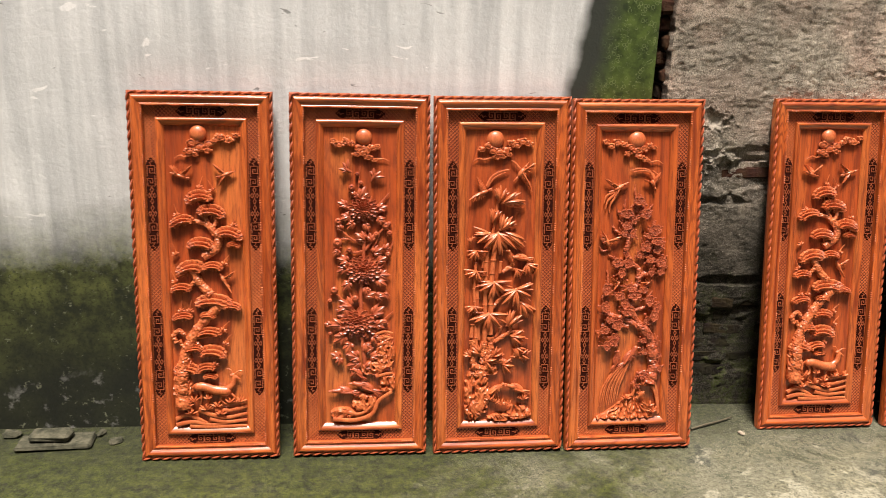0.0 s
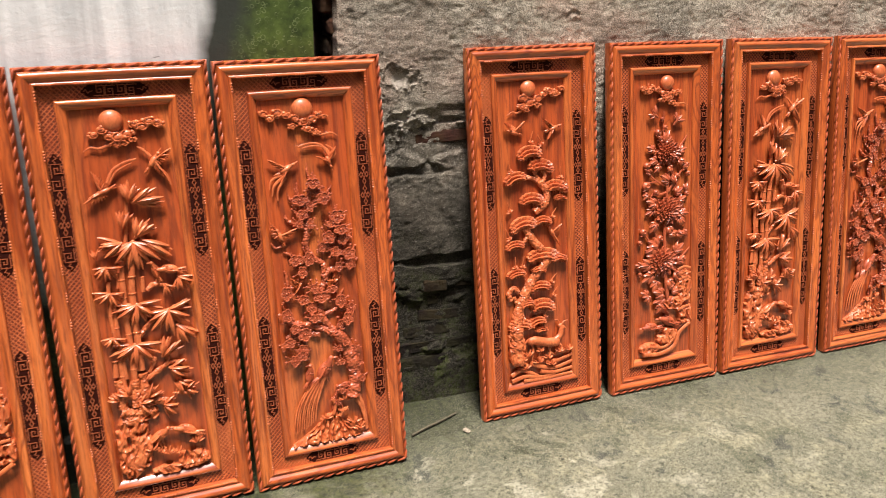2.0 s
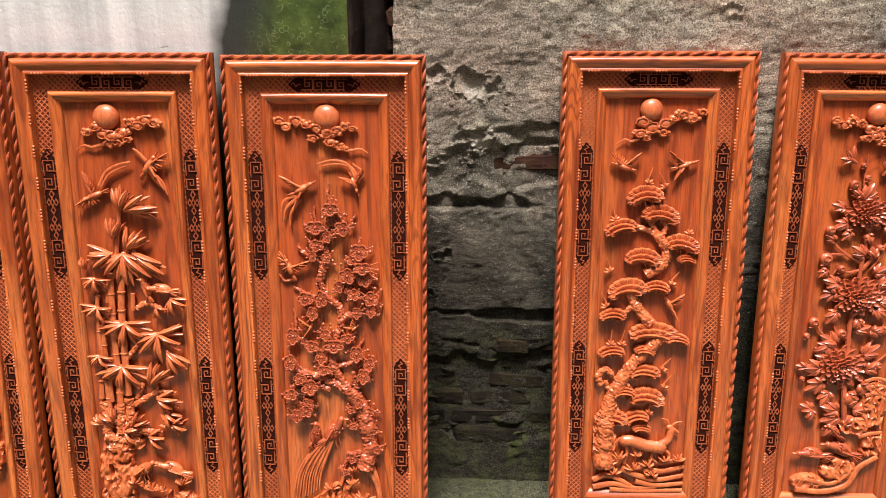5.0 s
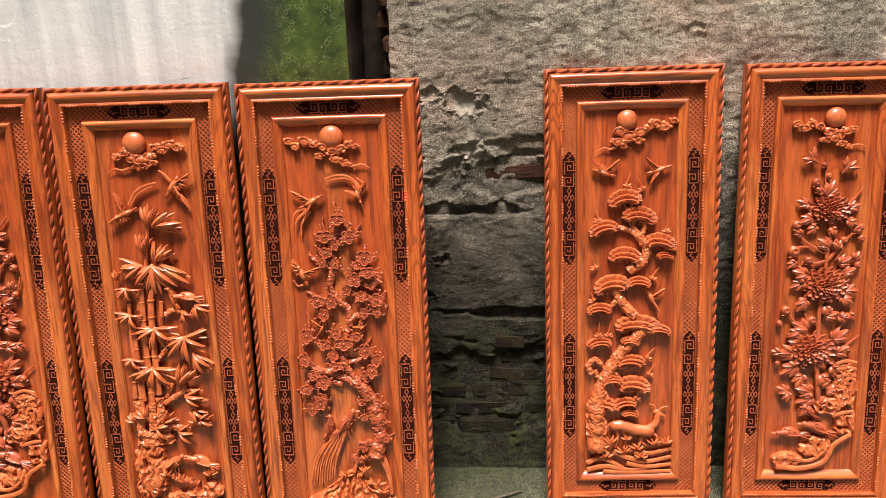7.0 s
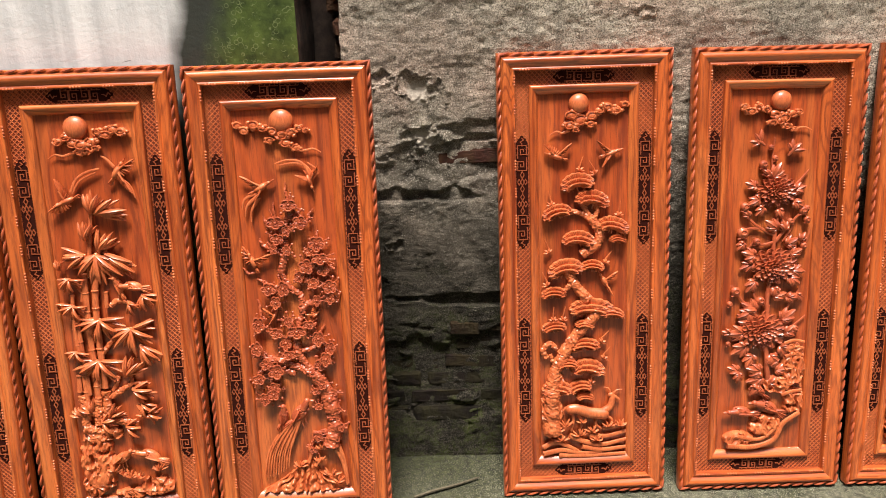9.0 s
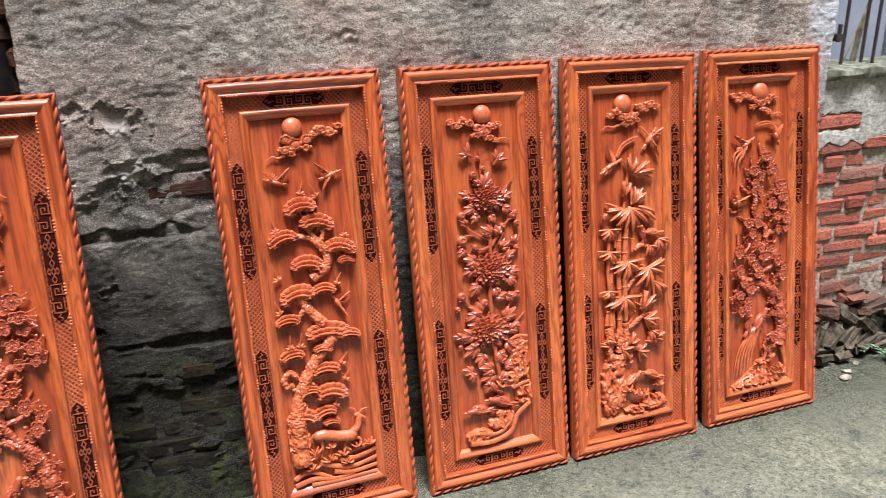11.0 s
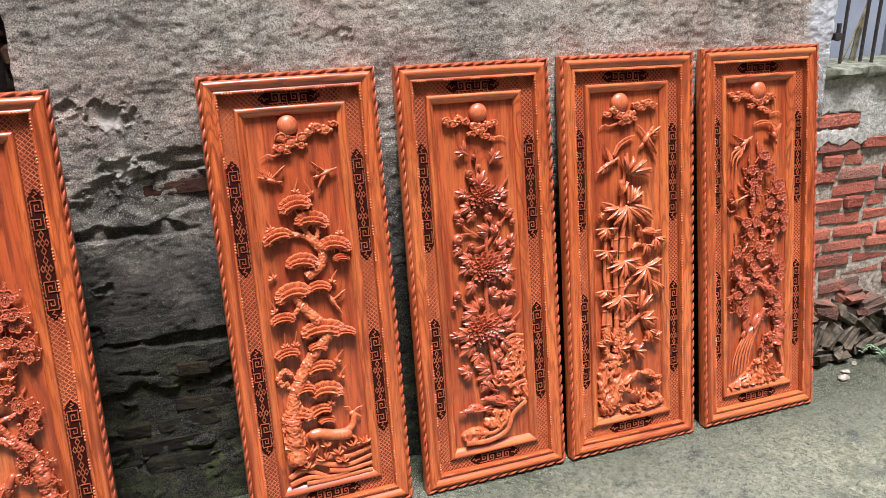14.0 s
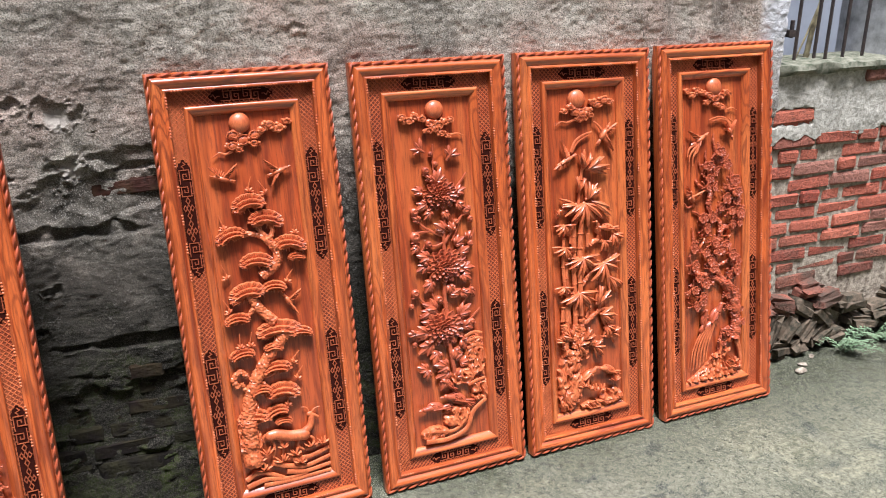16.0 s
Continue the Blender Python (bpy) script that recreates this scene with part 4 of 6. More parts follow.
CANE_LEAVES_FIRST = [
    (-0.009, 0.81, 0.0743, -90, 9, 170), (-0.039, 0.81, 0.0576, 190, 5, 70), (0.016, 0.814, 0.0817, -35, 4, 40), (0, 0.823, 0.0613, 55, 5, 70),
    (-0.007, 0.924, 0.0576, 80, 5, 80), (0.005, 0.92, 0.0725, 10, 4, 60), (-0.031, 0.851, 0.0483, 75, 4, 70), (-0.087, 0.748, 0.039, -90, 7, 200),
    (-0.085, 0.674, 0.0409, -90, 7, 220), (-0.021, 0.633, 0.0613, -90, 9, 210), (0.059, 0.605, 0.065, -80, 9, 220), (0.079, 0.557, 0.0576, -55, 5, 80),
    (-0.094, 0.546, 0.0316, -90, 6, 200), (-0.038, 0.518, 0.0669, -95, 9, 200),
]
CANE_LEAVES_SECOND = [
    (0.029, 0.472, 0.0613, 60, 5, 80), (0.044, 0.434, 0.0557, -20, 6, 120), (0.064, 0.391, 0.0409, -60, 5, 110), (0.077, 0.367, 0.0372, -20, 4, 120),
    (0.098, 0.698, 0.0446, -60, 5, 130), (0.062, 0.68, 0.0316, -60, 4, 120), (-0.025, 0.358, 0.0409, 40, 5, 100), (0.014, 0.329, 0.0427, -20, 6, 120),
    (-0.072, 0.373, 0.0409, 120, 5, 120), (-0.1, 0.364, 0.0334, 130, 4, 100), (-0.048, 0.344, 0.0409, -20, 6, 160), (-0.107, 0.773, 0.0279, 100, 3, 60),
]
CANE_ROOTS = [(0.012, 0.009, (-0.095, 0.335), (-0.093, 0.375), (-0.098, 0.420)), (0.011, 0.009, (-0.060, 0.335), (-0.055, 0.375), (-0.053, 0.415)),
    (0.011, 0.010, (-0.030, 0.330), (-0.030, 0.380), (-0.031, 0.430)), (0.013, 0.009, (-0.050, 0.340), (-0.010, 0.345), (0.030, 0.335)), (0.013, 0.008, (-0.100, 0.325), (-0.060, 0.315), (-0.010, 0.318))]
CANE_BRANCHES = [
    (0.0065, 0.0046, (-0.024, 0.539), (0.003, 0.572), (0.036, 0.591), (0.115, 0.628)),
    (0.0074, 0.0056, (-0.03, 0.406), (0.002, 0.425), (0.039, 0.449), (0.038, 0.482)),
    (0.0065, 0.0046, (0.01, 0.67), (0.033, 0.684), (0.062, 0.675), (0.076, 0.666)),
    (0.0056, 0.0037, (-0.012, 0.43), (0.006, 0.463), (0.003, 0.473)),
    (0.0093, 0.0065, (-0.101, 0.402), (-0.068, 0.383), (-0.025, 0.373)),
    (0.0084, 0.0056, (-0.091, 0.374), (-0.053, 0.363), (-0.006, 0.348)),
    (0.0056, 0.0037, (0.039, 0.449), (0.077, 0.448)),
    (0.0046, 0.0028, (-0.07, 0.722), (-0.055, 0.703)),
]
CANE_BIRDS = [(-0.065, 0.955, 0.0316, 200, 110), (0.071, 1.025, 0.0334, 55, -60), (0.076, 0.352, 0.026, 170, 30)]
CANE_TAILS = [
    (0.0046, 0.0028, (-0.052, 0.978), (-0.034, 1.01), (-0.003, 1.028), (0.028, 1.035)),
    (0.0037, 0.0019, (-0.049, 0.974), (-0.025, 1.006), (0.016, 1.026)),
    (0.0046, 0.0019, (0.076, 1.011), (0.1, 0.988), (0.11, 0.957)),
    (0.0046, 0.0019, (0.066, 1.038), (0.047, 1.06), (0.035, 1.067)),
]
CANE_ROCKS = [(-0.078, 0.225, 0.048, 2.1), (-0.060, 0.305, 0.058, 0.42), (-0.092, 0.155, 0.034, 1.15), (0.078, 0.142, 0.046, 0.62), (0.020, 0.125, 0.060, 0.25)]
CANE_TUFTS = [(-0.031, 0.194, 0.0279), (0.013, 0.174, 0.0297), (0.036, 0.173, 0.0223), (0.089, 0.192, 0.026), (-0.011, 0.184, 0.0186)]
PLUM_SUN = [(0.002, 1.144, 0.0312)]
PLUM_CLOUD = [(-0.111, 1.135, 0.0132), (-0.094, 1.121, 0.0142), (-0.069, 1.135, 0.017), (-0.047, 1.127, 0.0132), (-0.021, 1.118, 0.0151), 
    (0.002, 1.109, 0.0189), (0.025, 1.114, 0.017), (0.048, 1.123, 0.0132), (-0.031, 1.095, 0.0123), (0.012, 1.086, 0.0142), (0.037, 1.074, 0.0123), 
    (0.063, 1.117, 0.0104)]
PLUM_TRUNK_FIRST = [
    (0.0215, 0.0165, (0.077, 0.247), (0.092, 0.317), (0.074, 0.406), (0.042, 0.465)),
    (0.0160, 0.0075, (0.088, 0.327), (0.058, 0.435), (-0.013, 0.485), (-0.097, 0.513)),
    (0.0104, 0.0066, (0.047, 0.455), (0.007, 0.514), (0.005, 0.572), (0.024, 0.639)),
    (0.0085, 0.0066, (0.024, 0.63), (0.022, 0.678), (-0.008, 0.706), (-0.03, 0.754)),
    (0.0085, 0.0057, (-0.027, 0.744), (-0.013, 0.801), (-0.009, 0.858), (0.006, 0.923)),
    (0.0095, 0.0057, (0.019, 0.639), (0.047, 0.658), (0.068, 0.634)), (0.0066, 0.0038, (0.035, 0.716), (0.057, 0.763), (0.079, 0.792)),
    (0.0057, 0.0028, (-0.017, 0.792), (-0.067, 0.82), (-0.077, 0.839)), (0.0057, 0.0028, (-0.001, 0.697), (-0.047, 0.706), (-0.092, 0.73)),
]
PLUM_TRUNK_SECOND = [
    (0.0066, 0.0038, (0.015, 0.523), (0.053, 0.533), (0.077, 0.547)), (0.0076, 0.0047, (-0.007, 0.46), (-0.061, 0.475), (-0.11, 0.466)),
    (0.0066, 0.0038, (-0.051, 0.466), (-0.059, 0.417), (-0.082, 0.388)), (0.0057, 0.0038, (0.036, 0.288), (0.023, 0.248), (0.015, 0.203)),
    (0.0076, 0.0047, (0.086, 0.277), (0.055, 0.287), (0.027, 0.268)), (0.0047, 0.0019, (0.005, 0.933), (0, 0.961), (0.001, 0.987)),
    (0.0038, 0.0019, (0.055, 0.896), (0.069, 0.913)), (0.0038, 0.0019, (-0.032, 0.895), (-0.035, 0.919), (-0.033, 0.933)),
    (0.0038, 0.0019, (-0.055, 0.876), (-0.062, 0.897)), (0.0038, 0.0019, (0.073, 0.83), (0.074, 0.858)),
    (0.0038, 0.0019, (-0.083, 0.754), (-0.111, 0.744), (-0.126, 0.761)),
]
PLUM_TRUNK_THIRD = [
    (0.0038, 0.0019, (-0.089, 0.62), (-0.091, 0.659), (-0.095, 0.673)), (0.0038, 0.0019, (0.066, 0.572), (0.08, 0.596)),
    (0.0047, 0.0028, (0.079, 0.706), (0.103, 0.716)),
]
PLUM_FLOWERS_FIRST = [
    (0.009, 0.928, 0.0208), (-0.031, 0.881, 0.0208), (0.036, 0.881, 0.0208), (-0.028, 0.837, 0.0189), (-0.003, 0.858, 0.0151), (0.075, 0.822, 0.0189),
    (0.082, 0.782, 0.0208), (0.044, 0.761, 0.0189), (0.087, 0.749, 0.017), (0.102, 0.704, 0.0208), (-0.022, 0.704, 0.0208), (-0.06, 0.704, 0.0189),
    (-0.044, 0.666, 0.017), (0.101, 0.67, 0.0142), (-0.096, 0.605, 0.0208), (-0.103, 0.542, 0.0189), (-0.048, 0.58, 0.0189), (0.006, 0.582, 0.0208),
    (-0.026, 0.551, 0.0208), (0.063, 0.562, 0.0208), (0.08, 0.505, 0.0189), (0.065, 0.486, 0.0189), (-0.103, 0.456, 0.0208), (-0.056, 0.475, 0.018),
    (-0.013, 0.612, 0.017), (0.093, 0.533, 0.0161), (-0.068, 0.409, 0.017), (-0.092, 0.396, 0.0161), (0.022, 0.733, 0.0151),
]
PLUM_FLOWERS_SECOND = [
    (0.06, 0.803, 0.0161), (-0.039, 0.811, 0.0151), (0.016, 0.9, 0.0161), (-0.006, 0.806, 0.0151), (-0.019, 0.519, 0.0161), (-0.064, 0.427, 0.0142),
    (0.066, 0.668, 0.0142), (0.04, 0.601, 0.0142), (0.059, 0.716, 0.0142), (-0.082, 0.495, 0.0142), (0.091, 0.405, 0.0151), (0.103, 0.356, 0.0142),
    (0.052, 0.367, 0.0123), (0.11, 0.306, 0.0132), (0.091, 0.267, 0.0132), (0.046, 0.278, 0.0123), (0.028, 0.238, 0.0123), (0.066, 0.433, 0.0142),
    (0.047, 0.411, 0.0123),
]
PLUM_TAILS = [
    (0.0066, 0.0028, (0.088, 0.237), (0.105, 0.197), (0.115, 0.126)),
    (0.0066, 0.0028, (0.097, 0.247), (0.112, 0.196), (0.119, 0.130)),
    (0.0057, 0.0019, (-0.068, 0.956), (-0.100, 0.928), (-0.108, 0.899)),
    (0.0047, 0.0019, (-0.068, 0.960), (-0.105, 0.946), (-0.114, 0.918)),
    (0.0047, 0.0019, (-0.066, 0.950), (-0.090, 0.915), (-0.093, 0.885)),
    (0.0047, 0.0019, (0.069, 1.003), (0.048, 1.035), (0.014, 1.043), (-0.021, 1.035)),
    (0.0047, 0.0019, (0.071, 1.008), (0.058, 1.026), (0.029, 1.035), (-0.009, 1.030)),
    (0.0047, 0.0019, (0.074, 0.994), (0.088, 1.013), (0.062, 1.036)),
]
PLUM_BIRDS = [(-0.062, 0.974, 0.0322, 30, 150), (0.065, 0.989, 0.0246, -70, 60), (-0.098, 0.777, 0.0284, 110, 20), (-0.053, 0.625, 0.0189, 60, 140), 
    (0.057, 0.625, 0.017, 40, 80)]
PLUM_RIDGES = [(0.0057, 0.0038, (0.012, 0.200), (0.020, 0.225), (0.014, 0.250)), (0.0057, 0.0038, (0.030, 0.190), (0.045, 0.210), (0.060, 0.205))]
PLUM_TUFTS = [(0.072, 0.157, 0.034), (0.093, 0.137, 0.0265), (-0.014, 0.189, 0.0227), (0.04, 0.203, 0.0227), (0.053, 0.238, 0.0246)]


def pt(u, z, h):
    """A point of the relief: across from the middle, up from the foot, and its height above the ground board."""
    return (u, BOARD_Y - 1.3 * h, z)


def smooth_path(pts, n=5):
    """A Catmull-Rom curve through points of the board."""
    p = [Vector((a, b, 0)) for a, b in pts]
    p = [p[0] * 2 - p[1]] + p + [p[-1] * 2 - p[-2]]
    out = []
    for i in range(1, len(p) - 2):
        for k in range(n):
            t = k / n
            out.append(0.5 * (2 * p[i] + (p[i + 1] - p[i - 1]) * t + (2 * p[i - 1] - 5 * p[i] + 4 * p[i + 1] - p[i + 2]) * t * t
                              + (3 * p[i] - p[i - 1] - 3 * p[i + 1] + p[i + 2]) * t ** 3))
    return out + [p[-2]]


def limb(g, row, h, knots=0.18, seg=8, squash=0.85):
    """A tapered limb; row: radius at start and end, then points. With many knots its skin is gnarled bark."""
    r0, r1, *pts = row
    bark = knots > 0.2
    length = sum((Vector(b) - Vector(a)).length for a, b in zip(pts, pts[1:]))
    steps = max(6, int(length / (0.0019 if bark else 0.008) / (len(pts) - 1)))
    line = smooth_path(pts, steps)
    n = len(line) - 1
    radii = []
    for i, p in enumerate(line):
        r = (r0 + (r1 - r0) * i / n) * (1 + (0.22 * noise.noise((p.x * 38, p.y * 38, r0 * 900)) if bark else knots * noise.noise((p.x * 120, p.y * 120, r0 * 900))))
        radii.append(max(r, 0.0008))
    first = len(g.v)
    if bark:
        seg = 40 if r0 > 0.0115 else (26 if r0 > 0.0065 else 14)
    g.tube([pt(p.x, p.y, h + 0.3 * r) for p, r in zip(line, radii)], radii, seg, squash)
    if bark:
        for k in range(first, len(g.v)):
            i = (k - first) // seg
            x, y, z = g.v[k]
            c = Vector(pt(line[i].x, line[i].y, h + 0.3 * radii[i]))
            q = Vector((x, y, z))
            lump = 0.0065 / max(radii[i], 0.005)
            pits = lump * (0.55 * noise.noise((x * 190, y * 190, z * 190)) + 0.30 * noise.noise((x * 400, y * 400, z * 400))) + 0.30 * abs(noise.noise((x * 75, y * 75, z * 50)))
            g.v[k] = tuple(c + (q - c) * (1 + pits))


def sun_and_cloud(panel, sun_row, puffs, tail):
    for u, z, r in sun_row:
        g = Geo()
        g.ball(pt(u, z, 0.004), (r, 0.019, r), 24, 14)
        part("sun_disc", g, WOOD_CARVED, panel, "smooth round sun")
    g = Geo()
    rnd = random.Random(len(puffs) + int(abs(puffs[0][0]) * 1000))
    for u, z, r in puffs:
        h = rnd.uniform(0.009, 0.014)
        g.ball(pt(u, z, h * 0.5), (r * 0.92, h * 0.8, r * 0.68), 12, 7)
        turn, flip = rnd.uniform(0, 6.28), rnd.choice((-1, 1))
        curl = []
        for k in range(13):
            a = turn + flip * k * 0.62
            q = r * (0.98 - 0.062 * k)
            curl.append(pt(u + q * math.cos(a), z + q * 0.75 * math.sin(a), h + 0.0018 * k / 4))
        g.tube(curl, [0.0018 - 0.00006 * k for k in range(13)], 6)
        for q in range(4):
            a = rnd.uniform(0, 6.28)
            g.ball(pt(u + r * math.cos(a), z + 0.6 * r * math.sin(a), h * 0.7), (r * 0.4, 0.006, r * 0.33), 8, 5)
    limb(g, (0.0042, 0.0014, *tail), 0.006, 0.1)
    part("cloud", g, WOOD_CARVED, panel, "curling carved clouds")


def needle_tier(g, u, z, r, tall, h, lobes, spin, tilt):
    """One ruffled tier of a pine cushion: an arched fan with scalloped rim and fine radial cuts."""
    n, levels = lobes * 6, (0.30, 0.52, 0.74, 0.90, 0.98, 1.0, 1.0)
    ct, st = math.cos(tilt), math.sin(tilt)
    rows = []
    for i, q in enumerate(levels):
        row = []
        for k in range(n + 1):
            a = math.pi * (-0.04 + 1.08 * k / n)
            lobe = abs(math.sin(a * lobes / 1.08 + spin))
            cut_ = 0.0010 if k % 2 else -0.0010
            out = r * q * (0.95 + 0.06 * lobe * q)
            x, y = out * math.cos(a), tall * out * math.sin(a) ** 0.9 if math.sin(a) > 0 else tall * out * math.sin(a)
            top = h * (0.62, 0.76, 0.90, 1.0, 0.97, 0.86, 0.2)[i] + ((0.0026 * lobe + cut_) * q if i < 6 else 0.0)
            row.append(pt(u + x * ct - y * st, z + x * st + y * ct, top))
        rows.append(row)
    g.sheet(rows)


def pine_pad(u, z, w, tall, seed):
    """Pine needles in stacked ruffled tiers over a fringe of twigs."""
    g = Geo()
    rnd = random.Random(seed)
    tilt = rnd.uniform(-0.16, 0.16) - u * 1.6
    w *= 1.10
    foot = z - 0.32 * w
    needle_tier(g, u, foot + 0.10 * w, w, 0.74 * tall, 0.0130, 9, rnd.random() * 3, tilt)
    needle_tier(g, u + rnd.uniform(-0.08, 0.08) * w, foot + 0.02 * w, w * 0.90, 0.58 * tall, 0.0172, 8, rnd.random() * 3, tilt)
    needle_tier(g, u + rnd.uniform(-0.1, 0.1) * w, foot - 0.05 * w, w * 0.74, 0.46 * tall, 0.0212, 7, rnd.random() * 3, tilt)
    for k in range(7):
        c = -0.85 + 1.7 * k / 6 + rnd.uniform(-0.1, 0.1)
        x, y = u + c * w, foot + c * w * tilt
        g.tube([pt(u + c * w * 0.3, foot + 0.05 * w, 0.006), pt(x, y - 0.03 * w, 0.012), pt(x + rnd.uniform(-0.12, 0.12) * w, y - rnd.uniform(0.14, 0.26) * w, 0.009)], [0.0022, 0.0020, 0.0010], 5)
        if k % 3 == 1:
            g.ball(pt(x, y - 0.14 * w, 0.011), 0.0032, 7, 5)
    return g


def shoot(u, z, angle):
    """A slim young shoot with a leafy knot at its foot."""
    g = Geo()
    a = radians(angle)
    g.tube([pt(u, z - 0.016, 0.004), pt(u, z, 0.008), pt(u + 0.030 * math.cos(a), z + 0.030 * math.sin(a), 0.008)], [0.0026, 0.0022, 0.0012], 6)
    for k, off in enumerate((-70, -30, 35, 75)):
        blade(g, u, z - 0.012, angle + off, 0.014, 0.0036, 0.006, 0.010 + 0.001 * k)
    g.ball(pt(u, z - 0.010, 0.008), 0.0042, 7, 5)
    return g


def blade(g, u, z, angle, length, width, h0, h1, droop=0.0):
    """A pointed leaf with a raised midrib."""
    a = radians(angle)
    rows = []
    for k in range(6):
        t = k / 5
        w = width * math.sin(math.pi * min(0.97, 0.08 + 0.89 * t)) ** 0.8
        cx = u + length * t * math.cos(a)
        cz = z + length * t * math.sin(a) - droop * length * t * t
        nx, nz = -math.sin(a), math.cos(a)
        h = h0 + (h1 - h0) * math.sin(math.pi * (0.15 + 0.7 * t))
        rows.append([pt(cx - nx * w, cz - nz * w, h - 0.0035), pt(cx - nx * w * 0.9, cz - nz * w * 0.9, h), pt(cx - nx * w * 0.45, cz - nz * w * 0.45, h + 0.0004),
                     pt(cx, cz, h + 0.0024), pt(cx + nx * w * 0.45, cz + nz * w * 0.45, h + 0.0004), pt(cx + nx * w * 0.9, cz + nz * w * 0.9, h), pt(cx + nx * w, cz + nz * w, h - 0.0035)])
    g.sheet(rows)


def leaf_fan(u, z, r, angle, n, spread, seed):
    g = Geo()
    rnd = random.Random(seed)
    n += 2
    for k in range(n):
        q = (k + 0.5) / n - 0.5
        a = angle + spread * q + rnd.uniform(-6, 6)
        blade(g, u, z, a, r * rnd.uniform(0.82, 1.15), r * 0.098, 0.006 + 0.004 * (k % 2), 0.013 + 0.006 * (k % 3), 0.05)
    g.ball(pt(u, z, 0.010), (r * 0.09, 0.005, r * 0.09), 7, 5)
    return g


def toothed_leaf(u, z, size, angle, seed):
    """A lobed chrysanthemum leaf of five blades."""
    g = Geo()
    size *= 0.88
    rnd = random.Random(seed)
    for off, k, w in ((0, 1.0, 0.24), (30, 0.78, 0.20), (-30, 0.78, 0.20), (62, 0.5, 0.16), (-62, 0.5, 0.16)):
        blade(g, u, z, angle + off + rnd.uniform(-5, 5), size * k, size * w, 0.006, rnd.uniform(0.011, 0.017))
    return g


def spoon_petal(g, u, z, angle, r0, r1, width, h0, h1, flat):
    """A hollow petal from r0 to r1 out of the flower's heart, its edges and round tip turned up."""
    ca, sa = math.cos(angle), math.sin(angle)
    rows = []
    for k, t in enumerate((0.0, 0.3, 0.55, 0.75, 0.9, 1.0)):
        d = r0 + (r1 - r0) * t
        w = width * (0.55, 0.85, 1.0, 0.98, 0.74, 0.30)[k]
        lift = h0 + (h1 - h0) * t + (0.0016 if k > 3 else 0.0)
        row = []
        for q in (-1.0, -0.93, -0.5, 0.0, 0.5, 0.93, 1.0):
            x, y = d * ca - w * q * sa, (d * sa + w * q * ca) * flat
            cup = 0.0030 * q * q - (0.0050 if abs(q) == 1.0 else 0.0)
            row.append(pt(u + x, z + y, lift + cup))
        rows.append(row)
    rows.append([(x, y + 0.006, zz) for x, y, zz in rows[-1]])
    g.sheet(rows)


def chrysanthemum(panel, u, z, r, seed):
    """A flower head with each petal as a piece of its own."""
    g = Geo()
    rnd = random.Random(seed)
    g.ball(pt(u, z, 0.003), (r * 0.72, 0.014, r * 0.58), 16, 8)
    head = part("chrysanthemum", g, WOOD_RED, panel, "many-petalled carved chrysanthemum")
    for r0, r1, n, h0, h1, w in ((0.42, 1.02, 15, 0.010, 0.0085, 0.150), (0.32, 0.84, 14, 0.0135, 0.0140, 0.135), (0.22, 0.64, 12, 0.0160, 0.0185, 0.120), (0.12, 0.46, 10, 0.0180, 0.0215, 0.105),
                                 (0.06, 0.30, 8, 0.0190, 0.0235, 0.090), (0.0, 0.16, 5, 0.0200, 0.0245, 0.075)):
        turn = rnd.uniform(0, 6.28)
        for k in range(n):
            a = turn + 2 * math.pi * (k + rnd.uniform(-0.18, 0.18)) / n
            k1 = rnd.uniform(0.9, 1.08)
            g = Geo()
            spoon_petal(g, u, z + 0.05 * r, a, r * r0, r * r1 * k1, r * w, h0 + rnd.uniform(-0.001, 0.001), h1, 0.80)
            part("petal", g, WOOD_RED, head)


def moth(u, z, r, head, wing):
    """A butterfly: a ringed body and four broad veined wings."""
    g = Geo()
    a = radians(head)
    g.tube([pt(u - 0.5 * r * math.cos(a), z - 0.5 * r * math.sin(a), 0.009), pt(u, z, 0.013), pt(u + 0.45 * r * math.cos(a), z + 0.45 * r * math.sin(a), 0.013)], [r * 0.10, r * 0.17, r * 0.13], 9)
    for off, size, wide in ((-8, 1.15, 0.20), (28, 0.95, 0.20), (78, 0.95, 0.19), (112, 0.75, 0.17)):
        blade(g, u, z, wing + off, r * size, r * wide, 0.009, 0.015)
    return g


def plum_flower(u, z, r, seed):
    g = Geo()
    rnd = random.Random(seed)
    h, spin = rnd.uniform(0.012, 0.0245), rnd.uniform(0, 1.2)
    r *= rnd.uniform(0.9, 1.2)
    fx, fz = rnd.choice(((1.0, 1.0), (0.72, 1.0), (1.0, 0.72), (0.9, 0.8)))
    g.tube([pt(u + 0.001, z - 0.002, 0.0), pt(u, z, h)], [r * 0.24, r * 0.3], 6)
    for k in range(5):
        a = spin + 2 * math.pi * k / 5
        cx, cz = u + fx * r * 0.62 * math.cos(a), z + fz * r * 0.60 * math.sin(a)
        # cupped petal: a rim round a hollow
        ring = [pt(cx + fx * r * 0.40 * math.cos(b), cz + fz * r * 0.38 * math.sin(b), h + 0.0016 + 0.0016 * math.cos(b - a)) for b in [2 * math.pi * q / 9 for q in range(10)]]
        g.tube(ring, r * 0.11, 5)
        g.ball(pt(cx, cz, h), (fx * r * 0.42, 0.0036, fz * r * 0.40), 8, 4)
    g.ball(pt(u, z, h + 0.002), (r * 0.20, 0.0035, r * 0.20), 8, 5)
    for k in range(8):
        a = 2 * math.pi * k / 8
        g.ball(pt(u + r * 0.32 * math.cos(a), z + r * 0.32 * math.sin(a), h + 0.0035), r * 0.075, 5, 3)
    return g


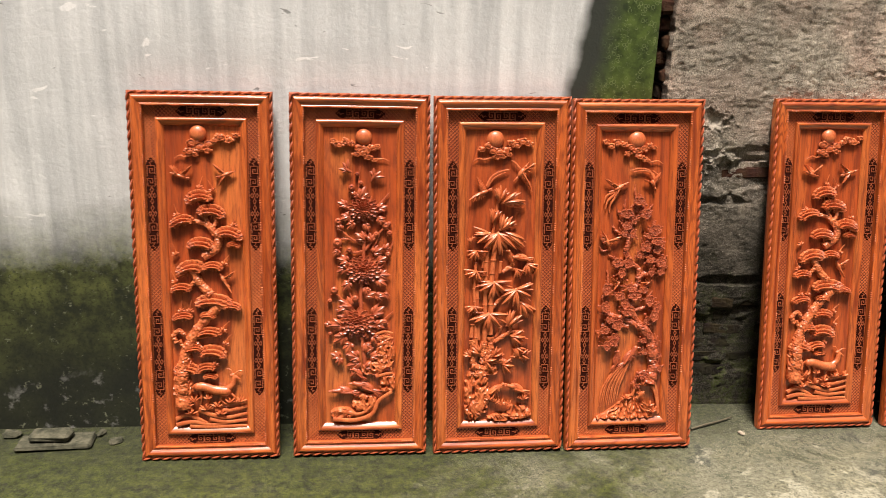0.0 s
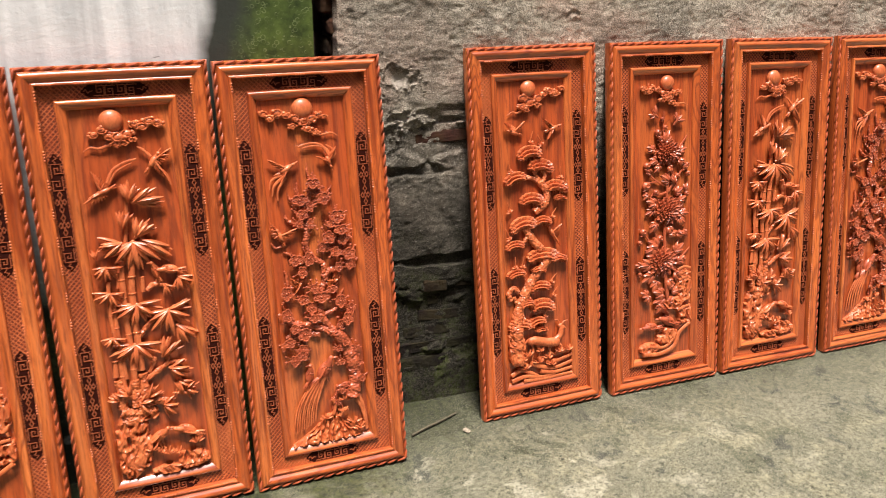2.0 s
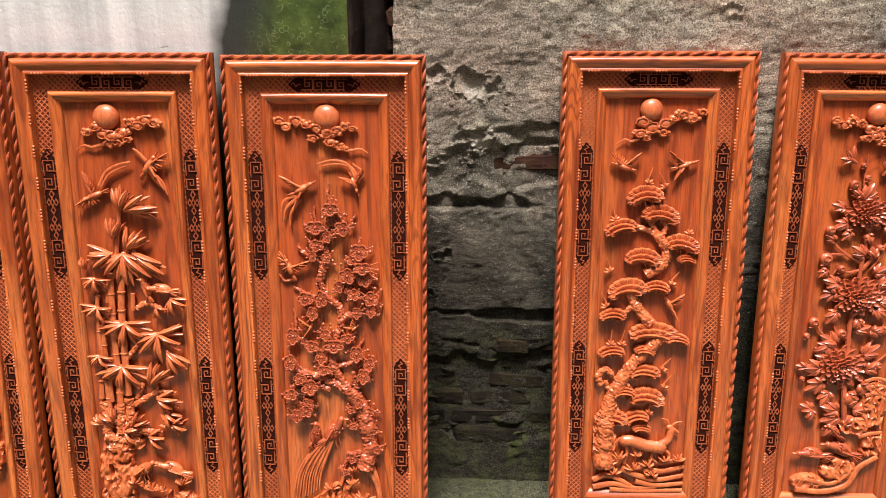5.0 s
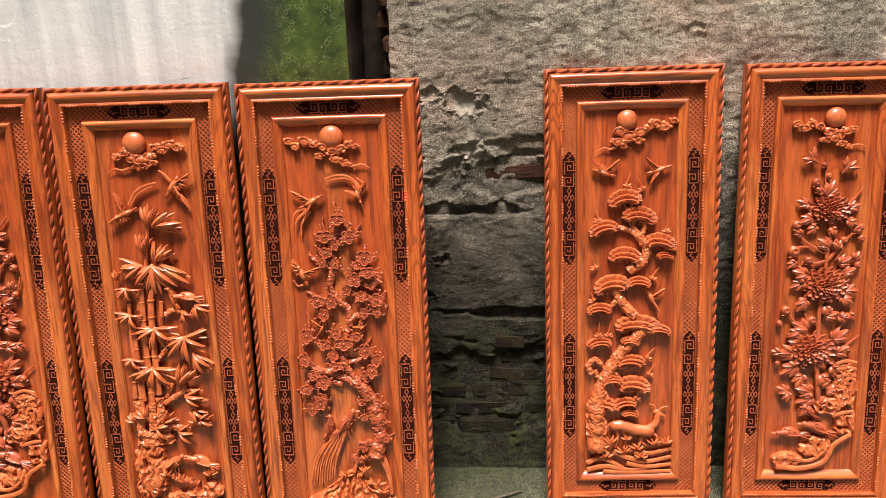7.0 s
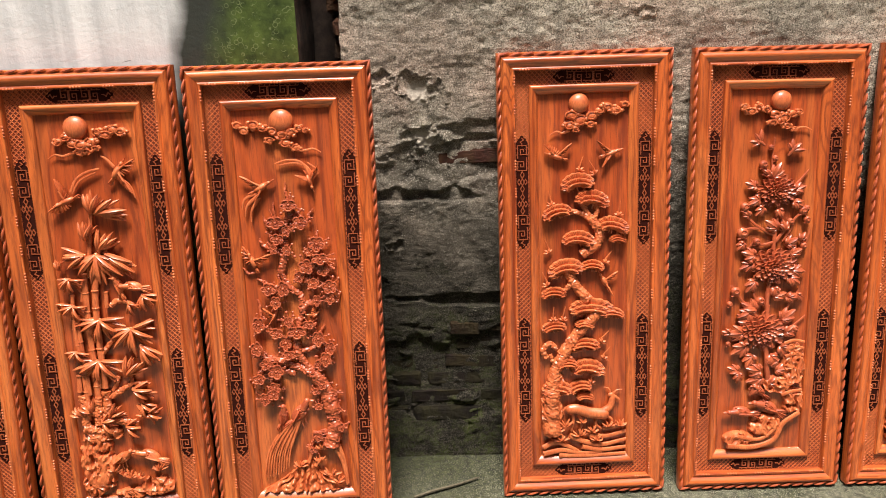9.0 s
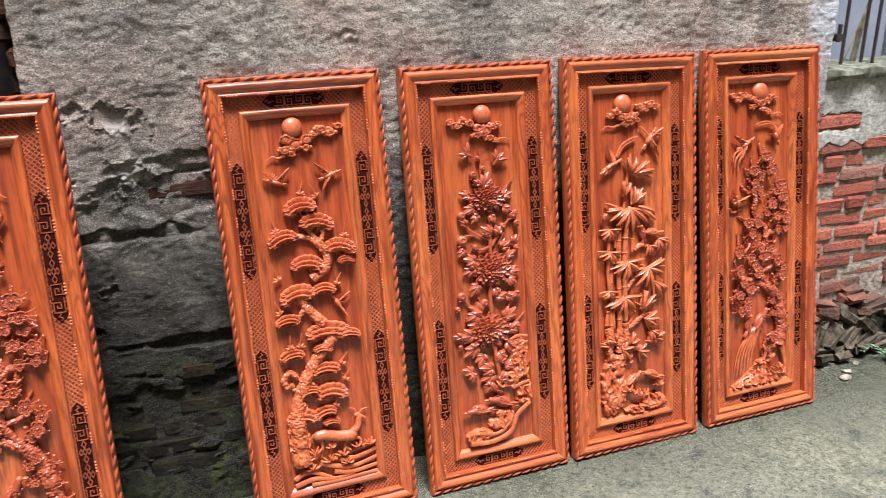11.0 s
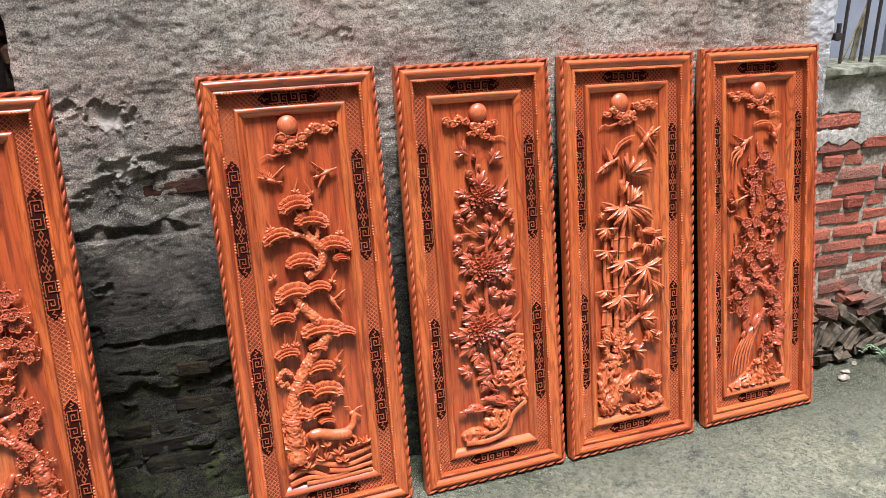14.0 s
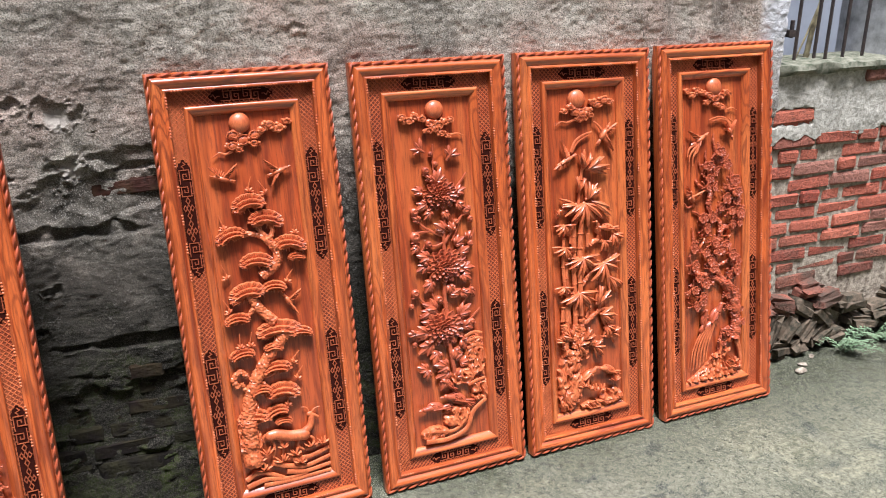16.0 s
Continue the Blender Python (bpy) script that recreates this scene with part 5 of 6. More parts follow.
def bud(u, z, r):
    """A round bud with an eye in its crown and two small sepals."""
    g = Geo()
    g.ball(pt(u, z, 0.008), (r, min(0.012, r * 1.2), r), 12, 8)
    g.tube([pt(u + r * 0.5 * math.cos(b), z + r * 0.2 + r * 0.42 * math.sin(b), 0.008 + min(0.012, r * 1.2) * 0.70) for b in [6.2832 * q / 9 for q in range(10)]], r * 0.13, 5)
    for off in (200, 340):
        blade(g, u, z - r * 0.7, off, r * 0.9, r * 0.24, 0.007, 0.011)
    return g


def bird_shape(u, z, r, head, wing):
    """A plain bird-like relief: slim body, head, two spread wings of feathers and a short tail."""
    g = Geo()
    r *= 1.25
    a = radians(head)
    g.ball(pt(u, z, 0.009), (r * 0.52, 0.011, r * 0.22), 12, 8, a)
    hx, hz = u + r * 0.62 * math.cos(a), z + r * 0.62 * math.sin(a)
    g.tube([pt(u + r * 0.35 * math.cos(a), z + r * 0.35 * math.sin(a), 0.011), pt(hx, hz, 0.012)], [r * 0.14, r * 0.10], 7)
    g.ball(pt(hx, hz, 0.012), (r * 0.16, 0.007, r * 0.13), 10, 6, a)
    blade(g, hx, hz, head, r * 0.42, r * 0.05, 0.010, 0.012)
    for lead, trail, span in ((wing, head + 180, 1.25), (wing + 95, head + 180, 1.05)):
        # a wing: a rounded leading edge with feathers trailing from it
        b = radians(lead)
        edge = [(u + 0.1 * r * math.cos(a) + span * r * t * 0.62 * math.cos(b), z + 0.1 * r * math.sin(a) + span * r * t * 0.62 * math.sin(b)) for t in (0.0, 0.35, 0.7, 1.0)]
        g.tube([pt(x, y, 0.012 + 0.002 * k) for k, (x, y) in enumerate(edge)], [r * 0.10, r * 0.085, r * 0.065, r * 0.04], 7)
        swing = (trail - lead + 180) % 360 - 180
        for k in range(8):
            t = k / 7
            x, y = edge[0][0] + (edge[3][0] - edge[0][0]) * t, edge[0][1] + (edge[3][1] - edge[0][1]) * t
            blade(g, x, y, lead + swing * (0.62 - 0.58 * t), r * span * (0.46 + 0.20 * t), r * 0.066, 0.009 + 0.0004 * k, 0.0115 + 0.0016 * (k % 2) + 0.002 * t)
    for off in (-10, 0, 10):
        blade(g, u - r * 0.35 * math.cos(a), z - r * 0.35 * math.sin(a), head + 180 + off, r * 0.62, r * 0.07, 0.006, 0.010)
    return g


def beast_shape(rows, h=0.008):
    """A plain rounded figure built of a few thick limbs."""
    g = Geo()
    for row in rows:
        limb(g, row, h, 0.0, 10, 0.8)
        r0, r1, *pts = row
        g.ball(pt(*pts[0], h + 0.3 * r0), (r0, r0 * 0.8, r0), 10, 6)
        g.ball(pt(*pts[-1], h + 0.3 * r1), (r1, r1 * 0.8, r1), 10, 6)
    return g


def perched(u, z, r, axis_deg, face):
    """A standing bird with folded wing, scaled breast, fanned tail and two legs; face: 0 or 180."""
    g = Geo()
    a = radians(axis_deg)
    ca, sa = math.cos(a), math.sin(a)

    def at(along_, across, h):
        return pt(u + r * (along_ * ca - across * sa), z + r * (along_ * sa + across * ca), h)

    def flat_at(along_, across):
        return u + r * (along_ * ca - across * sa), z + r * (along_ * sa + across * ca)

    for k in range(6):
        blade(g, *flat_at(-0.35, 0.0), axis_deg + 180 + (k - 2.5) * 9, r * (0.85 - 0.04 * abs(k - 2.5)), r * 0.075, 0.008, 0.012 + 0.001 * (k % 2))
    g.ball(at(0.0, 0.0, 0.008), (r * 0.60, 0.0125, r * 0.33), 16, 10, a)
    g.tube([at(0.35, 0.03, 0.012), at(0.55, 0.08, 0.015), at(0.72, 0.12, 0.015)], [r * 0.22, r * 0.17, r * 0.14], 10)
    g.ball(at(0.76, 0.13, 0.015), (r * 0.17, 0.0075, r * 0.15), 12, 8, a)
    hx, hz = flat_at(0.78, 0.13)
    blade(g, hx + 0.10 * r * math.cos(radians(face)), hz, face, r * 0.26, r * 0.06, 0.014, 0.016)
    blade(g, hx, hz + 0.08 * r, 180 - face + (35 if face == 0 else -35), r * 0.24, r * 0.05, 0.014, 0.016)
    for row in range(5):
        for k in range(4):
            g.ball(at(0.42 - 0.11 * row, -0.20 + 0.12 * k + 0.05 * (row % 2), 0.0185 - 0.0012 * abs(row - 2) - 0.0016 * abs(k - 1.5)), (r * 0.078, 0.0022, r * 0.062), 7, 4, a)
    for k in range(7):
        blade(g, *flat_at(0.22 - 0.05 * k, 0.12 - 0.045 * k), axis_deg + 180 + 10 - 5 * k, r * (0.80 - 0.05 * k), r * 0.062, 0.0165, 0.0195 - 0.0006 * k)
    for k in (-0.12, 0.12):
        x, y = flat_at(-0.05 + k, -0.25)
        g.tube([pt(x, y, 0.010), pt(x + 0.02 * r, y - 0.30 * r, 0.010), pt(x + 0.10 * r, y - 0.48 * r, 0.010)], [r * 0.045, r * 0.032, r * 0.025], 6)
    return g


def rock(u, z, w, tall, seed):
    """A water-worn rock in relief: ragged outline, upright folds and hollows."""
    g = Geo()
    n = 40
    rows = []
    x_lim = HALF - INNER - 0.001
    for i in range(n + 1):
        row = []
        for j in range(n + 1):
            a, b = -1 + 2 * i / n, -1 + 2 * j / n
            x, zz = max(-x_lim, min(x_lim, u + w * b)), max(INNER, z + w * tall * a)
            e = 1 - (a * a + b * b) + 0.45 * fbm(x * 34, zz * 34, seed, 4)
            wob = 0.012 * noise.noise((x * 40, zz * 40, seed + 5.0))
            fold = 1 - abs(noise.noise(((x + wob) * 95 + seed, zz * 38, 2.0))) * 1.7
            hole = max(0.0, noise.noise((x * 60, zz * 42, seed + 9.0)) - 0.30) * 0.045
            row.append(pt(x, zz, -0.004 if e < 0 else min(1.0, e * 3.0) ** 0.5 * (0.009 + 0.0085 * fold - hole)))
        rows.append(row)
    g.sheet(rows)
    return g


def mound(peak, left, right, foot, seed):
    """A small hill whose folds run down from its peak."""
    g = Geo()
    n, m = 150, 40
    rows = []
    for j in range(m + 1):
        q = j / m
        row = []
        for i in range(n + 1):
            t = i / n
            x = left + (right - left) * t
            side = (x - left) / (peak[0] - left) if x < peak[0] else (right - x) / (right - peak[0])
            top = foot + (peak[1] - foot) * (side ** 1.25) * (1 + 0.16 * noise.noise((x * 60, seed, 1.0))) + 0.006
            zz = foot + (top - foot) * q
            ang = math.atan2(x - peak[0], peak[1] + 0.035 - zz)
            fold = abs(math.sin(ang * 17 + 3.0 * noise.noise((x * 35, zz * 35, seed)))) * (0.7 + 0.5 * noise.noise((x * 90, zz * 90, seed)))
            row.append(pt(x, zz, (0.007 + 0.015 * fold) * (1 - 0.35 * q) if 0 < i < n and j < m else -0.003))
        rows.append(row)
    g.sheet(rows)
    return g


def tuft(u, z, r, seed):
    g = Geo()
    rnd = random.Random(seed)
    for k in range(7):
        blade(g, u + rnd.uniform(-0.2, 0.2) * r, z, 90 + (k - 3) * 22 + rnd.uniform(-6, 6), r * rnd.uniform(0.7, 1.1), r * 0.09, 0.010, rnd.uniform(0.014, 0.020), 0.1)
    return g


def limbs(panel, name, rows, h, material, knots=0.18, seg=8, label=""):
    for row in rows:
        g = Geo()
        limb(g, row, h, knots, seg)
        part(name, g, material, panel, label)


# pine trees over a stream
pine_panel = panel_frame("orange-red carved wood panel with gnarled pines, leaning on a wall")
sun_and_cloud(pine_panel, PINE_SUN, PINE_CLOUD, [(-0.04, 1.075), (-0.06, 1.068), (-0.075, 1.073), (-0.095, 1.062)])
limbs(pine_panel, "pine_trunk", PINE_TRUNK, 0.004, WOOD_CARVED, 0.4)
limbs(pine_panel, "pine_twig", PINE_TWIGS, 0.007, WOOD_CARVED, 0.4)
for u, z, angle in PINE_SHOOTS:
    part("pine_shoot", shoot(u, z, angle), WOOD_CARVED, pine_panel)
for i, row in enumerate(PINE_PADS):
    part("pine_foliage", pine_pad(*row, i), WOOD_CARVED, pine_panel)
for i, (u, z, r) in enumerate(PINE_TUFTS):
    part("grass_tuft", tuft(u, z, r, i), WOOD_CARVED, pine_panel)
limbs(pine_panel, "water_wave", PINE_WAVES, 0.006, WOOD_CARVED, 0.1)
for i, row in enumerate(PINE_ROCKS):
    part("carved_rock", rock(*row, i), WOOD_CARVED, pine_panel)
for row in PINE_BIRDS:
    part("bird_carving", bird_shape(*row), WOOD_CARVED, pine_panel)
part("deer_carving", beast_shape(PINE_DEER), WOOD_CARVED, pine_panel)

# chrysanthemums over rocks
flower_panel = panel_frame("carved red-brown wood panel with three chrysanthemums, leaning on a wall")
sun_and_cloud(flower_panel, BLOOM_SUN, BLOOM_CLOUD, [(0.02, 1.075), (0.05, 1.066), (0.08, 1.068), (0.10, 1.060)])
limbs(flower_panel, "flower_stem", [(a * 0.8, c * 0.8, *p) for a, c, *p in (BLOOM_STEMS_FIRST + BLOOM_STEMS_SECOND)], 0.006, WOOD_RED, 0.15)
for i, row in enumerate((BLOOM_LEAVES_FIRST + BLOOM_LEAVES_SECOND)):
    part("carved_leaf", toothed_leaf(*row, i), WOOD_RED, flower_panel)
for i, row in enumerate(BLOOMS):
    chrysanthemum(flower_panel, *row, i)
for row in BLOOM_BUDS:
    part("flower_bud", bud(*row), WOOD_RED, flower_panel)
for row in BLOOM_MOTHS:
    part("butterfly_carving", moth(*row), WOOD_RED, flower_panel)
for i, row in enumerate(BLOOM_ROCKS):
    part("carved_rock", rock(*row, 10 + i), WOOD_CARVED, flower_panel)
limbs(flower_panel, "rock_ridge", BLOOM_RIDGES, 0.012, WOOD_CARVED, 0.15)
for row in ((0.020, 0.250, 0.056, 150, 180), (-0.056, 0.236, 0.050, 168, 180), (-0.005, 0.300, 0.034, 130, 180)):
    part("fowl_carving", perched(*row), WOOD_RED, flower_panel)

# bamboo grove
bamboo_panel = panel_frame("orange-red carved wood panel with bamboo leaves, leaning on a wall")
sun_and_cloud(bamboo_panel, CANE_SUN, CANE_CLOUD, [(-0.03, 1.078), (-0.06, 1.070), (-0.08, 1.074), (-0.10, 1.064)])
for row in CANE_STEMS:
    g = Geo()
    limb(g, row, 0.006, 0.0, 9)
    r0, r1, *pts = row
    line = smooth_path(pts, 6)
    run = 0.0
    for p, q in zip(line, line[1:]):
        run += (q - p).length
        if run > 0.042:
            run = 0.0
            g.ball(pt(q.x, q.y, 0.006 + 0.3 * r0), (r0 * 1.22, r0 * 1.05, r0 * 0.42), 10, 5)
    part("bamboo_stem", g, WOOD_CARVED, bamboo_panel)
limbs(bamboo_panel, "bamboo_root", CANE_ROOTS, 0.006, WOOD_CARVED, 0.4)
limbs(bamboo_panel, "bamboo_branch", CANE_BRANCHES, 0.006, WOOD_CARVED, 0.4)
for i, row in enumerate((CANE_LEAVES_FIRST + CANE_LEAVES_SECOND)):
    part("bamboo_leaves", leaf_fan(*row, i), WOOD_CARVED, bamboo_panel)
for row in ((0.040, 0.722, 0.034, 100, 180), (0.078, 0.722, 0.040, 165, 180), (-0.010, 0.232, 0.044, 30, 0), (0.070, 0.236, 0.046, 150, 180)):
    part("bird_carving", perched(*row), WOOD_CARVED, bamboo_panel)
for row in CANE_BIRDS:
    part("bird_carving", bird_shape(*row), WOOD_CARVED, bamboo_panel)
limbs(bamboo_panel, "tail_feather", CANE_TAILS, 0.008, WOOD_CARVED, 0.05)
for i, row in enumerate(CANE_ROCKS):
    part("carved_rock", rock(*row, 20 + i), WOOD_CARVED, bamboo_panel)
for i, (u, z, r) in enumerate(CANE_TUFTS):
    part("grass_tuft", tuft(u, z, r, 30 + i), WOOD_CARVED, bamboo_panel)

# plum tree in flower
plum_panel = panel_frame("orange-red carved wood panel with plum blossom, leaning on a wall")
sun_and_cloud(plum_panel, PLUM_SUN, PLUM_CLOUD, [(0.02, 1.078), (0.05, 1.066), (0.08, 1.070), (0.10, 1.060)])
limbs(plum_panel, "plum_branch", (PLUM_TRUNK_FIRST + PLUM_TRUNK_SECOND + PLUM_TRUNK_THIRD), 0.004, WOOD_RED, 0.32, 9)
rnd = random.Random(4)
for i, (u, z, r) in enumerate((PLUM_FLOWERS_FIRST + PLUM_FLOWERS_SECOND)):
    part("plum_blossom", plum_flower(u, z, r, i), WOOD_RED, plum_panel)
    g = Geo()
    for k in range(8):
        a, d = rnd.uniform(0, 6.28), r * rnd.uniform(1.0, 1.8)
        x, y = u + d * math.cos(a), z + d * math.sin(a)
        q = 0.0024 + rnd.random() * 0.0022
        g.tube([pt(u, z, 0.008), pt((u + x) / 2, (z + y) / 2, 0.012), pt(x, y, 0.010)], [0.0018, 0.0016, 0.0014], 5)
        g.ball(pt(x, y, 0.010), q, 7, 5)
    tagged(part("bud_twig", g, WOOD_RED, plum_panel), kind="stuff")
limbs(plum_panel, "tail_feather", PLUM_TAILS, 0.008, WOOD_CARVED, 0.05)
# the long tail sweeps down in a fan of slim feathers
for k in range(10):
    t = k / 9
    sweep = (0.0044, 0.0016, (-0.018 + 0.016 * t, 0.330), (-0.066 + 0.042 * t, 0.285 - 0.012 * t), (-0.099 + 0.060 * t, 0.228), (-0.113 + 0.068 * t, 0.158 + 0.028 * t * t))
    limbs(plum_panel, "tail_feather", [sweep], 0.007 + 0.003 * (k % 2), WOOD_CARVED, 0.05)
for row in PLUM_BIRDS:
    part("bird_carving", bird_shape(*row), WOOD_CARVED, plum_panel)
for row in ((-0.050, 0.338, 0.042, 75, 180), (-0.003, 0.346, 0.056, 50, 0)):
    part("fowl_carving", perched(*row), WOOD_RED, plum_panel)
part("carved_rock", mound((0.012, 0.205), -0.120, 0.100, INNER, 4.0), WOOD_CARVED, plum_panel)
limbs(plum_panel, "rock_ridge", PLUM_RIDGES, 0.012, WOOD_CARVED, 0.15)
for i, (u, z, r) in enumerate(PLUM_TUFTS):
    part("grass_tuft", tuft(u, z, r, 50 + i), WOOD_CARVED, plum_panel)


# ---- panels in their places ----
LEAN_BACK = 9.5
WEST_LEANS = (8.8, 8.3, 8.2, 9.4)


def stand(x_foot, x_top, y_front, lean=LEAN_BACK):
    """The pose of a panel that leans on the wall: left foot and left top corner's x, and the y of its front foot."""
    roll = math.degrees(math.asin((x_top - x_foot) / PH))
    return Matrix.Translation((x_foot + 0.236, y_front + 0.0395, 0.0)) @ pose(0, 0, 0, -lean) @ pose(0, 0, 0, 0, roll, 0)


PLACES = [(-0.728, -0.733, 2.598), (-0.200, -0.199, 2.603), (0.305, 0.291, 2.602), (0.797, 0.783, 2.600)]
PLACES_EAST = [(1.604, 1.591, 2.722), (2.128, 2.127, 2.720), (2.630, 2.643, 2.716), (3.158, 3.160, 2.720)]
for panel, near, far, lean in zip((pine_panel, flower_panel, bamboo_panel, plum_panel), PLACES, PLACES_EAST, WEST_LEANS):
    copy_thing(panel, stand(*far))
    panel.matrix_basis = stand(*near, lean)


# ---- barred opening above the low wall ----
g = Geo()
g.box((3.2, 3.95, -0.02), (6.2, 4.05, 2.6))
tagged(part("wall_behind", g, BACK_PAINT, smooth=False), "blue-grey painted wall behind the bars", "wall", kind="structure")
g = Geo()
rows = []
for z in np.linspace(1.16, 2.6, 60):
    x0 = 4.315 + 0.008 * fbm(z * 6, 1.0, 3.0)
    rows.append([(x0 + 0.02, 3.3, z), (x0, 3.03, z)] + [(x, 3.012 + 0.005 * fbm(x * 8, z * 8, 1.0), z) for x in np.linspace(x0 + 0.006, 6.2, 50)])
g.sheet(rows)
tagged(part("wall_pier", g, LIMEWASH), "flaking limewashed wall beside the barred opening", "wall", kind="structure")
g = Geo()
g.box((3.70, 3.02, 1.95), (4.36, 3.2, 2.6))
tagged(part("lintel", g, RENDER_COAT, smooth=False), "cement lintel over the barred opening", "lintel", kind="structure")

grille = tagged(new("window_bars"), "dark rusty iron window bars", "window bars")
for x in (3.868, 3.965, 4.022, 4.110, 4.212):
    g = Geo()
    g.tube([(x, 3.06, 1.17), (x + 0.001, 3.06, 1.6), (x, 3.06, 2.0)], 0.0065, 6)
    part("bar", g, IRON, grille)

# plain unseen walls added to close the yard; the opposite one cuts fill light
g = Geo()
g.box((-6.2, -2.75, -0.02), (8.2, -2.6, 4.6))
tagged(part("wall_opposite", g, FAR_WALL, smooth=False), "plain unseen wall added across the yard, cutting low sky light", "wall", kind="structure")
for name, x in (("wall_west", -6.3), ("wall_east", 8.2)):
    g = Geo()
    g.box((x, -2.6, -0.02), (x + 0.1, 3.2 if x < 0 else 4.0, 2.6))
    tagged(part(name, g, FAR_WALL, smooth=False), "plain plaster wall closing the yard", "wall", kind="structure")


# ---- loose things ----
def frond(g_leaf, base, yaw, length, rise):
    """A fern-like frond: an arching stalk with paired leaflets."""
    stalk = []
    for k in range(9):
        t = k / 8
        stalk.append(Vector((base[0] + math.cos(yaw) * length * t, base[1] + math.sin(yaw) * length * t, base[2] + rise * math.sin(t * 2.2))))
    g_leaf.tube(stalk, [0.0018 * (1 - 0.08 * k) for k in range(9)], 4)
    for k in range(1, 9):
        p, size = stalk[k], 0.034 * (1 - 0.07 * k)
        for side in (-1, 1):
            a = yaw + side * 1.05
            tip = p + Vector((math.cos(a), math.sin(a), 0.12)) * size
            mid = p.lerp(tip, 0.5) + Vector((0, 0, 0.003))
            n = Vector((-math.sin(a), math.cos(a), 0)) * size * 0.17
            g_leaf.add([tuple(p), tuple(mid - n), tuple(tip), tuple(mid + n), tuple(mid + Vector((0, 0, 0.002)))], [(0, 1, 4), (1, 2, 4), (2, 3, 4), (3, 0, 4)])


rnd = random.Random(11)
for spot, count, size in (((4.20, 2.90, 0.0), 12, 0.15), ((4.42, 2.92, 0.0), 7, 0.12)):
    weed = tagged(new("weed"), "small green ferny weed at the brick wall's foot", "plant", "weeds at the wall's foot")
    weed.location = spot
    for k in range(count):
        g = Geo()
        frond(g, (rnd.uniform(-0.03, 0.03), rnd.uniform(-0.02, 0.02), 0.0), rnd.uniform(2.9, 6.4), size * rnd.uniform(0.6, 1.1), rnd.uniform(0.03, 0.10))
        part("frond", g, LEAF, weed)

# tumbled half bricks under the wall
RUBBLE_ROWS = [(3.78, 0.215, 0.14, 8), (3.88, 0.230, 0.15, -14), (3.99, 0.200, 0.15, -28), (4.10, 0.150, 0.15, -42), (3.76, 0.135, 0.12, 80), (3.84, 0.130, 0.14, 66), (3.92, 0.125, 0.14, 58),
               (4.01, 0.100, 0.13, 48), (4.10, 0.070, 0.12, 40), (3.77, 0.050, 0.11, 6), (3.87, 0.040, 0.12, -8), (3.98, 0.035, 0.10, 20), (4.19, 0.045, 0.10, 14), (4.12, 0.215, 0.17, 4),
               (4.27, 0.175, 0.16, -6), (4.33, 0.08, 0.15, -10), (4.45, 0.12, 0.17, 5), (4.58, 0.06, 0.16, 0), (4.55, 0.18, 0.15, 12), (4.03, 0.270, 0.12, 10)]
for i, (x, z, length, turn) in enumerate(RUBBLE_ROWS):
    ob = new("broken_brick", block_mesh("broken_brick", (length, 0.12, 0.068), 70 + i, BRICK if i in (0, 1, 13, 19) else RUBBLE, 0.022))
    ob.matrix_basis = pose(x, 2.995 - 0.10 * max(0, 0.26 - z), z, 0, -turn, rnd.uniform(-9, 9))
    tagged(ob, "broken mossy brick tumbled at the wall's foot", "brick", "broken bricks under the low wall")

# slab and stone by the grey wall
slab = new("concrete_slab", block_mesh("concrete_slab", (0.26, 0.10, 0.018), 5, MOSSY_STONE, 0.006))
slab.matrix_basis = pose(-1.07, 2.735, 0.010, 0, 0, 4)
tagged(slab, "thin mossy broken concrete slab lying on the floor", "slab")
lump = new("brick_lump", block_mesh("brick_lump", (0.145, 0.07, 0.030), 6, MOSSY_STONE, 0.010))
lump.matrix_basis = pose(-1.085, 2.74, 0.036, 0, 0, -3)
tagged(lump, "grey worn brick lump on a concrete slab", "brick")
for i, (x, y, s) in enumerate([(-1.25, 2.80, 0.04), (-0.86, 2.74, 0.03), (-0.93, 2.80, 0.025), (1.52, 2.70, 0.018), (3.93, 2.86, 0.022), (3.88, 2.82, 0.030), (4.02, 2.90, 0.018), (4.4, 2.75, 0.016)]):
    ob = new("pebble", block_mesh("pebble", (s * 1.6, s, s * 0.6), 30 + i, MOSSY_STONE if x < 0 else MORTAR, s * 0.25))
    ob.matrix_basis = pose(x, y, s * 0.22, 0, 0, 37 * i)
    tagged(ob, "small pale stone chip lying on the floor", "stone", "stone chips on the floor")

g = Geo()
g.tube([(1.33, 2.735, 0.006), (1.40, 2.762, 0.010), (1.46, 2.785, 0.008), (1.53, 2.815, 0.010)], [0.005, 0.0045, 0.004, 0.003], 6)
tagged(part("stick", g, STICK), "thin dry stick lying between the panels", "stick")

g = Geo()
g.tube([(3.965, 3.10, 1.17), (3.975, 3.095, 1.28), (4.01, 3.10, 1.40), (4.03, 3.09, 1.75)], [0.011, 0.010, 0.008, 0.006], 7)
g.tube([(3.975, 3.095, 1.20), (3.93, 3.10, 1.10)], [0.006, 0.004], 5)
g.tube([(3.915, 3.10, 1.18), (3.95, 3.095, 1.27), (4.0, 3.10, 1.38)], [0.0035, 0.004, 0.004], 5)
tagged(part("vine_stem", g, STEM), "pale twisted vine stem growing through the bars", "vine")

